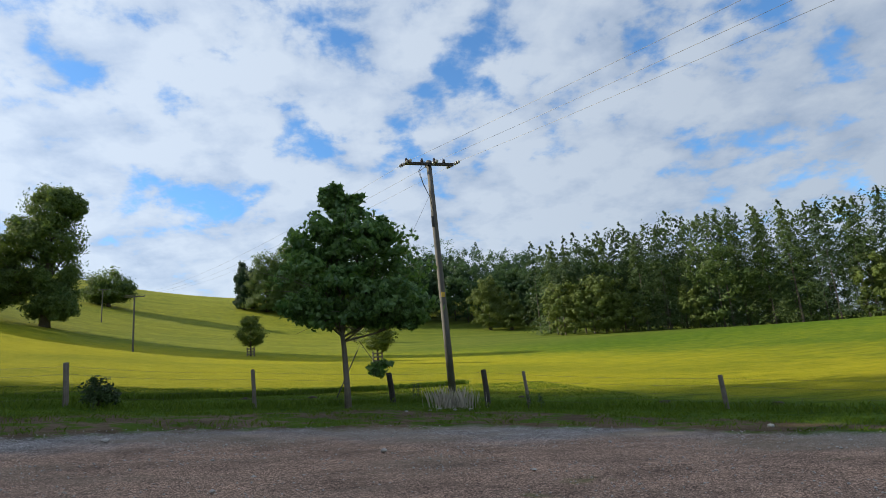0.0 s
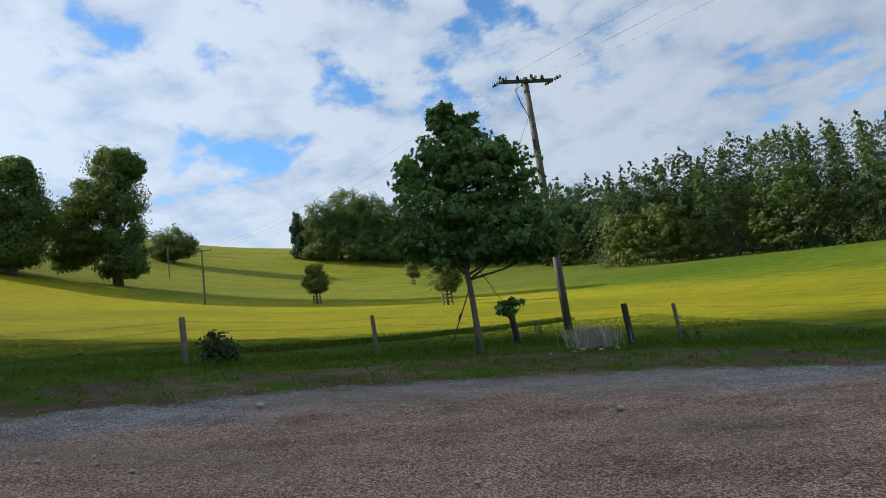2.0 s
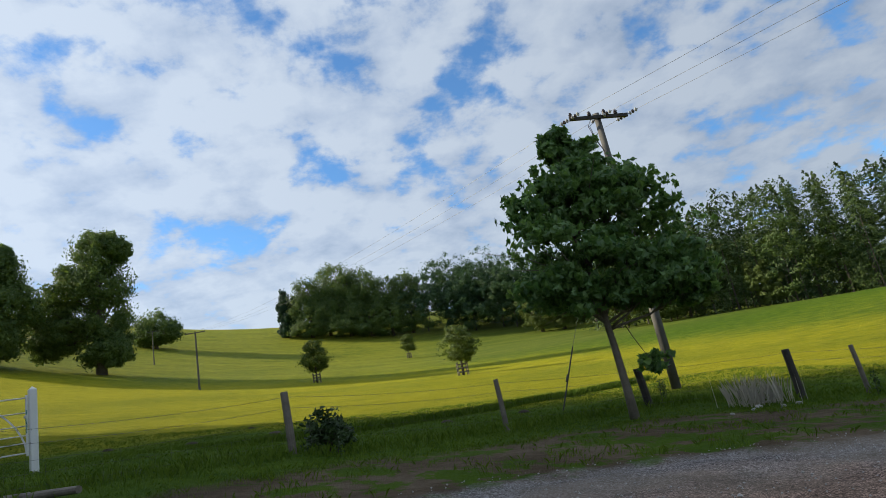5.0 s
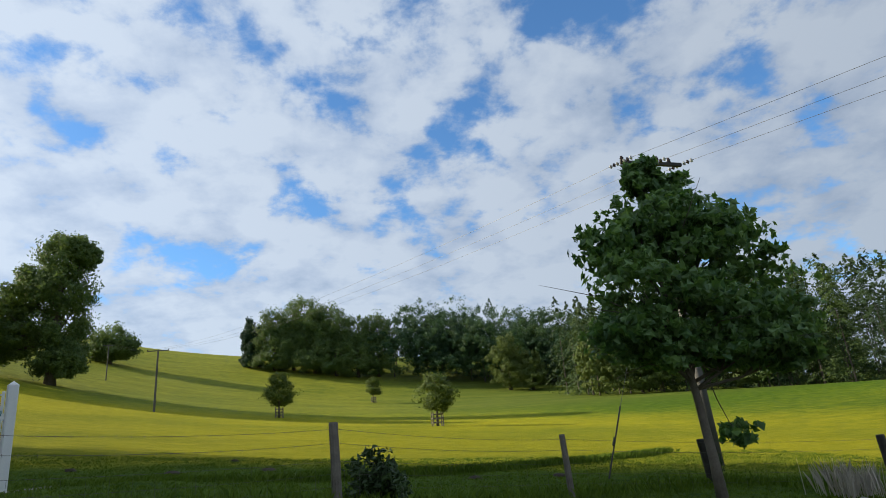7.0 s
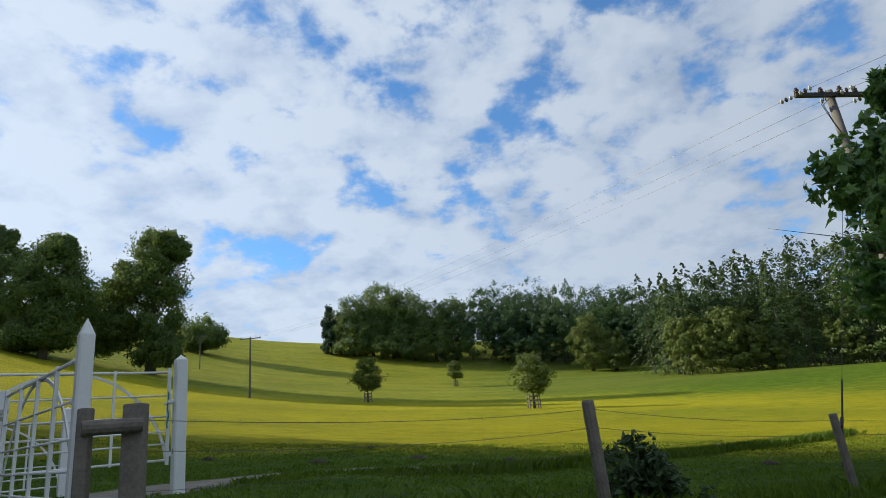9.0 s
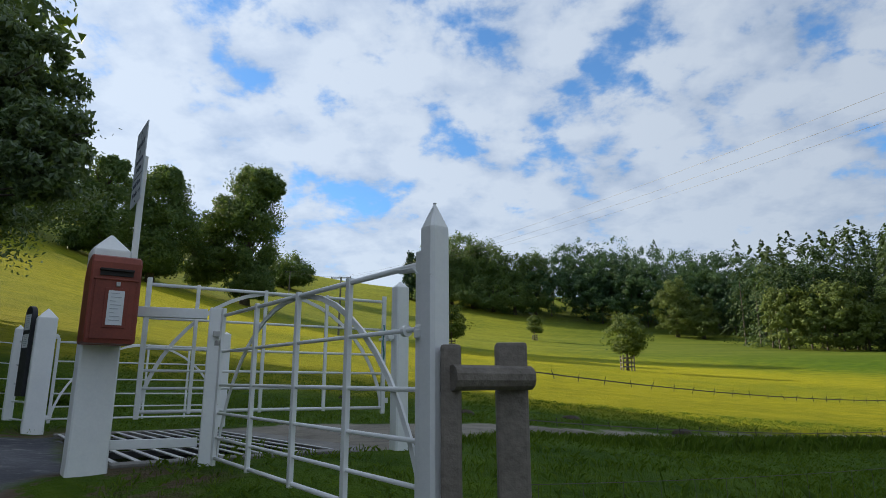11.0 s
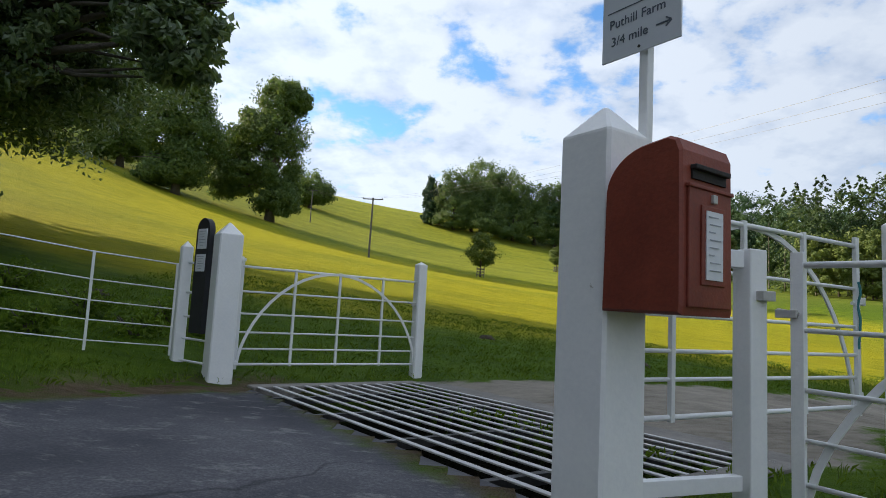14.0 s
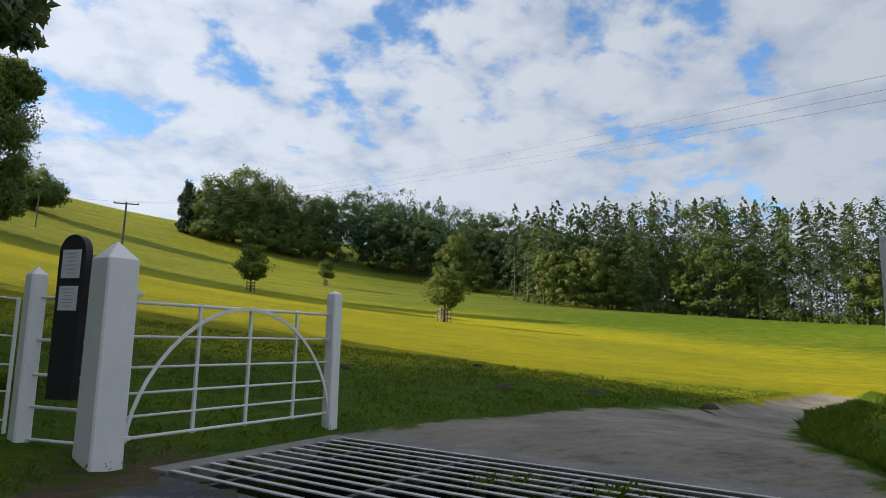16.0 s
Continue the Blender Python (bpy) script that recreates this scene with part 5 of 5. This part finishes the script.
def build_grass():
    rng = np.random.default_rng(9)

    def scatter(n, x0, x1, y0, y1, keep, tuft=6, spread=0.05):
        c = np.stack([rng.uniform(x0, x1, n), rng.uniform(y0, y1, n)], 1)
        p = np.repeat(c, tuft, 0) + rng.normal(size=(n * tuft, 2)) * spread
        p = p[keep(p[:, 0], p[:, 1])]
        return np.column_stack([p, land(p[:, 0], p[:, 1]) - 0.01])

    def off_hard(x, y, g=-0.1):
        al, ac = x * U.x + y * U.y, x * V.x + y * V.y
        grid = (al > 0.2) & (al < 4.4) & (ac > -0.05) & (ac < 2.25)
        return (poly_distance(x, y, TARMAC) < -0.42) & (poly_distance(x, y, GRAVEL) < g) & (poly_distance(x, y, CONCRETE) < -0.1) & ~grid

    clumpy = lambda x, y: (np.sin(x * 2.1 + np.sin(y * 1.7)) + np.sin(y * 2.9 + x * 0.7) + np.sin(x * 5.3) * 0.5) > -0.35
    p = scatter(30000, -7, 22, -7, 13.5, lambda x, y: off_hard(x, y) & (poly_distance(x, y, VERGE) < 0.3), 5, 0.07)
    blades("grass", "short shaded green grass beside the fence", p, rng.uniform(0.025, 0.085, len(p)), 0.0035, L_BLADE, rng, 1.1)
    p = scatter(2600, 3.5, 22, -7, 3.5, lambda x, y: off_hard(x, y, -0.3) & (poly_distance(x, y, VERGE) > -0.3) & clumpy(x, y), 6, 0.06)
    blades("verge_grass", "patchy weeds and grass on the bare verge", p, rng.uniform(0.03, 0.13, len(p)), 0.0045, L_BLADE, rng, 0.9)
    fence = [(2.7, -1.8), (6.08, .32), (10.1, 2.8), (14.8, 5.0), (16.84, 2.76), (17.8, 2.0), (21.8, -1.4), (24, -7.5)]
    q = []
    for (ax, ay), (bx, by) in zip(fence, fence[1:]):
        n = int(math.hypot(bx - ax, by - ay) * 190)
        u = rng.random(n)
        q.append(np.stack([ax + (bx - ax) * u + rng.normal(size=n) * .35, ay + (by - ay) * u + rng.normal(size=n) * .35], 1))
    q = np.concatenate(q)
    q = q[off_hard(q[:, 0], q[:, 1])]
    p = np.column_stack([q, land(q[:, 0], q[:, 1]) - 0.01])
    blades("long_grass", "long uncut grass along the fence line", p, rng.uniform(0.08, 0.27, len(p)), 0.004, L_BLADE, rng, 0.7)
    near = [(2.4, 2.0), (3.1, 3.1), (5.1, 5.0), (8.5, 7.8), (14.1, 11.2), (18.6, 14.1)]
    q = []
    for (ax, ay), (bx, by) in zip(near, near[1:]):
        n = int(math.hypot(bx - ax, by - ay) * 480)
        u, w = rng.random(n), rng.normal(size=n) * 0.22
        q.append(np.stack([ax + (bx - ax) * u + w * 0.5, ay + (by - ay) * u - np.abs(w)], 1))
    q = np.concatenate(q)
    q = q[poly_distance(q[:, 0], q[:, 1], CONCRETE) < 0.05]
    p = np.column_stack([q, land(q[:, 0], q[:, 1]) - 0.02])
    blades("drive_edge_grass", "uncut grass along the edge of the drive", p, rng.uniform(0.05, 0.14, len(p)) * (1 + 1.2 * np.clip((p[:, 0] - 3.5) / 2.5, 0, 1)), 0.004, L_BLADE, rng, 0.8)
    c = np.concatenate([rng.normal(size=(k, 2)) * w + m for k, w, m in [(60, (.10, .06), (0.55, 1.55)), (70, (.16, .07), (0.25, 2.15)), (40, (.12, .05), (0.95, 1.15)), (50, (.14, .06), (-0.35, 2.6))]])
    p = np.column_stack([c, np.full(len(c), 0.0)])
    blades("grid_weeds", "small weeds growing up through the cattle grid", p, rng.uniform(0.03, 0.10, len(p)), 0.006, L_BLADE, rng, 1.0)
    c = rng.normal(size=(230, 2)) * (0.32, 0.2) + (15.75, 2.65)
    p = np.column_stack([c, land(c[:, 0], c[:, 1])])
    blades("dead_grass", "pale dead straw-like grass tuft by the pole", p, rng.uniform(0.35, 0.75, len(p)), 0.007, L_STRAW, rng, 0.35)
    # loose stones of the yard
    n = 7000
    x, y = rng.uniform(3, 22, n), rng.uniform(-13, -2.4, n)
    k = poly_distance(x, y, GRAVEL) > -0.35
    x, y = x[k], y[k]
    n = len(x)
    r = rng.uniform(0.005, 0.018, n) * (1 + (rng.random(n) > 0.985) * 1.2)
    z = land(x, y) - np.clip(poly_distance(x, y, GRAVEL) * 0.25, 0, 0.03)
    o = np.array([(1, 0, 0), (0, 1, 0), (-1, 0, 0), (0, -1, 0), (0, 0, .7), (0, 0, -.7)], float)
    v = o[None] * (r[:, None] * rng.uniform(0.6, 1.3, (n, 3)))[:, None, :] + np.stack([x, y, z + r * .3], 1)[:, None, :]
    tri = np.array([(0, 1, 4), (1, 2, 4), (2, 3, 4), (3, 0, 4), (1, 0, 5), (2, 1, 5), (3, 2, 5), (0, 3, 5)])
    f = (np.arange(n) * 6)[:, None, None] + tri[None]
    ob = fast_mesh("gravel_stones", v.reshape(-1, 3), f.reshape(-1, 3), M_STONE)
    tagged(ob, "loose grey gravel stones scattered over the yard", "gravel", kind="stuff")



def build_small_things():
    rng = np.random.default_rng(77)
    spots = [(2.4, 8.6), (4.6, 9.2), (6.6, 8.4), (-0.2, 9.6), (9.4, 6.6), (21.5, 1.0), (19.6, 2.2), (23.2, -1.4), (11.6, 7.0), (-6.2, 6.8), (3.4, 12.2), (18.6, 5.2)]
    for i, (x, y) in enumerate(spots):
        t = thing("molehill", pose(x, y, lz(x, y)), "small dark molehill of bare earth in grass", "molehill", "molehills in the pasture")
        n, w = 12, rng.uniform(0.12, 0.22)
        s = Shape()
        s.lathe([(w * 1.25, -0.03), (w, 0.01), (w * 0.62, 0.045 + 0.02 * rng.random()), (w * 0.2, 0.065), (0.0, 0.068)], n, Matrix.Diagonal((1.0, rng.uniform(0.55, 1.0), 1.0, 1)))
        s.v = [(a + rng.normal() * 0.015, b + rng.normal() * 0.015, c) for a, b, c in s.v]
        s.make("earth", M_SOIL, t, smooth=True)
    for x, y, hgt in [(14.98, 5.6, 0.55), (15.15, 5.75, 0.5), (17.7, 1.65, 0.45), (18.05, 1.6, 0.4), (6.9, 0.1, 0.3)]:
        t = thing("dock_weed", pose(x, y, lz(x, y)), "upright seeding dock weed beside the fence", "weed", "weeds along the fence")
        Shape().path([(0, 0, -0.03), (0.02, 0.01, hgt * .5), (0.05, 0, hgt)], [0.008, 0.006, 0.003], 6).make("stalk", M_BARK, t)
        p = rng.normal(size=(90, 3)) * (0.035, 0.035, hgt * 0.25) + (0.03, 0, hgt * 0.65)
        v, f = leaf_cloud(rng, np.clip(p, -1, hgt * 1.05), 0.05, droop=0.2)
        fast_mesh("leaves", v, f, L_IVY, t)
    for x, y, w in [(15.2, 1.9, .08), (15.6, 1.7, .06), (14.9, 1.6, .05), (16.1, 1.9, .07), (14.2, 1.2, .05), (19.9, -5.4, .06), (8.6, -4.2, .06), (13.0, -6.2, .05)]:
        t = thing("stone", pose(x, y, lz(x, y)), "pale loose stone lying on the verge", "stone", "loose stones")
        bm = bmesh.new()
        bmesh.ops.create_icosphere(bm, subdivisions=2, radius=w)
        for q in bm.verts:
            q.co *= 1 + 0.35 * noise.noise(q.co * 14 + Vector((x, y, 0)))
            q.co.z *= 0.6
        s = Shape()
        bm.verts.index_update()
        s.add([q.co + Vector((0, 0, w * 0.25)) for q in bm.verts], [[q.index for q in g.verts] for g in bm.faces])
        bm.free()
        s.make("body", M_STONE, t)


build_trees()
build_woods()
build_gates()
build_post_box()
build_sign()
build_grid()
build_railing()
build_fence()
build_poles()
bush("ivy_bush", 6.7, 1.1, 5, 0.45, 0.4, 0.40, 0.10, 1500, L_IVY, "dark ivy-covered bush beside a fence post")
bush("roadside_bush", -10.2, 6.4, 6, 2.0, 1.5, 1.15, 0.16, 5200, L_OVER, "dark leafy bush under the overhanging tree")
for i, (wx, wy, wk) in enumerate([(-4.3, 4.6, 1.0), (-4.9, 3.7, 0.8), (-5.3, 5.2, 1.1), (-5.6, 2.9, 0.9), (-6.0, 4.2, 1.0), (-6.3, 1.9, 0.9), (-6.8, 3.2, 1.2), (-4.6, 6.0, 0.9), (-7.4, 2.2, 1.1), (-5.2, 1.2, 0.7), (-6.6, 5.6, 1.2), (-3.9, 5.6, 0.7), (-7.6, 4.4, 1.3), (-5.9, 0.3, 0.8)]):
    bush("nettle_clump", wx, wy, 200 + i, 0.34 * wk, 0.30 * wk, 0.20 * wk, 0.06, 700, L_BLADE, "low green nettles growing behind the white railing")
build_grass()
build_small_things()
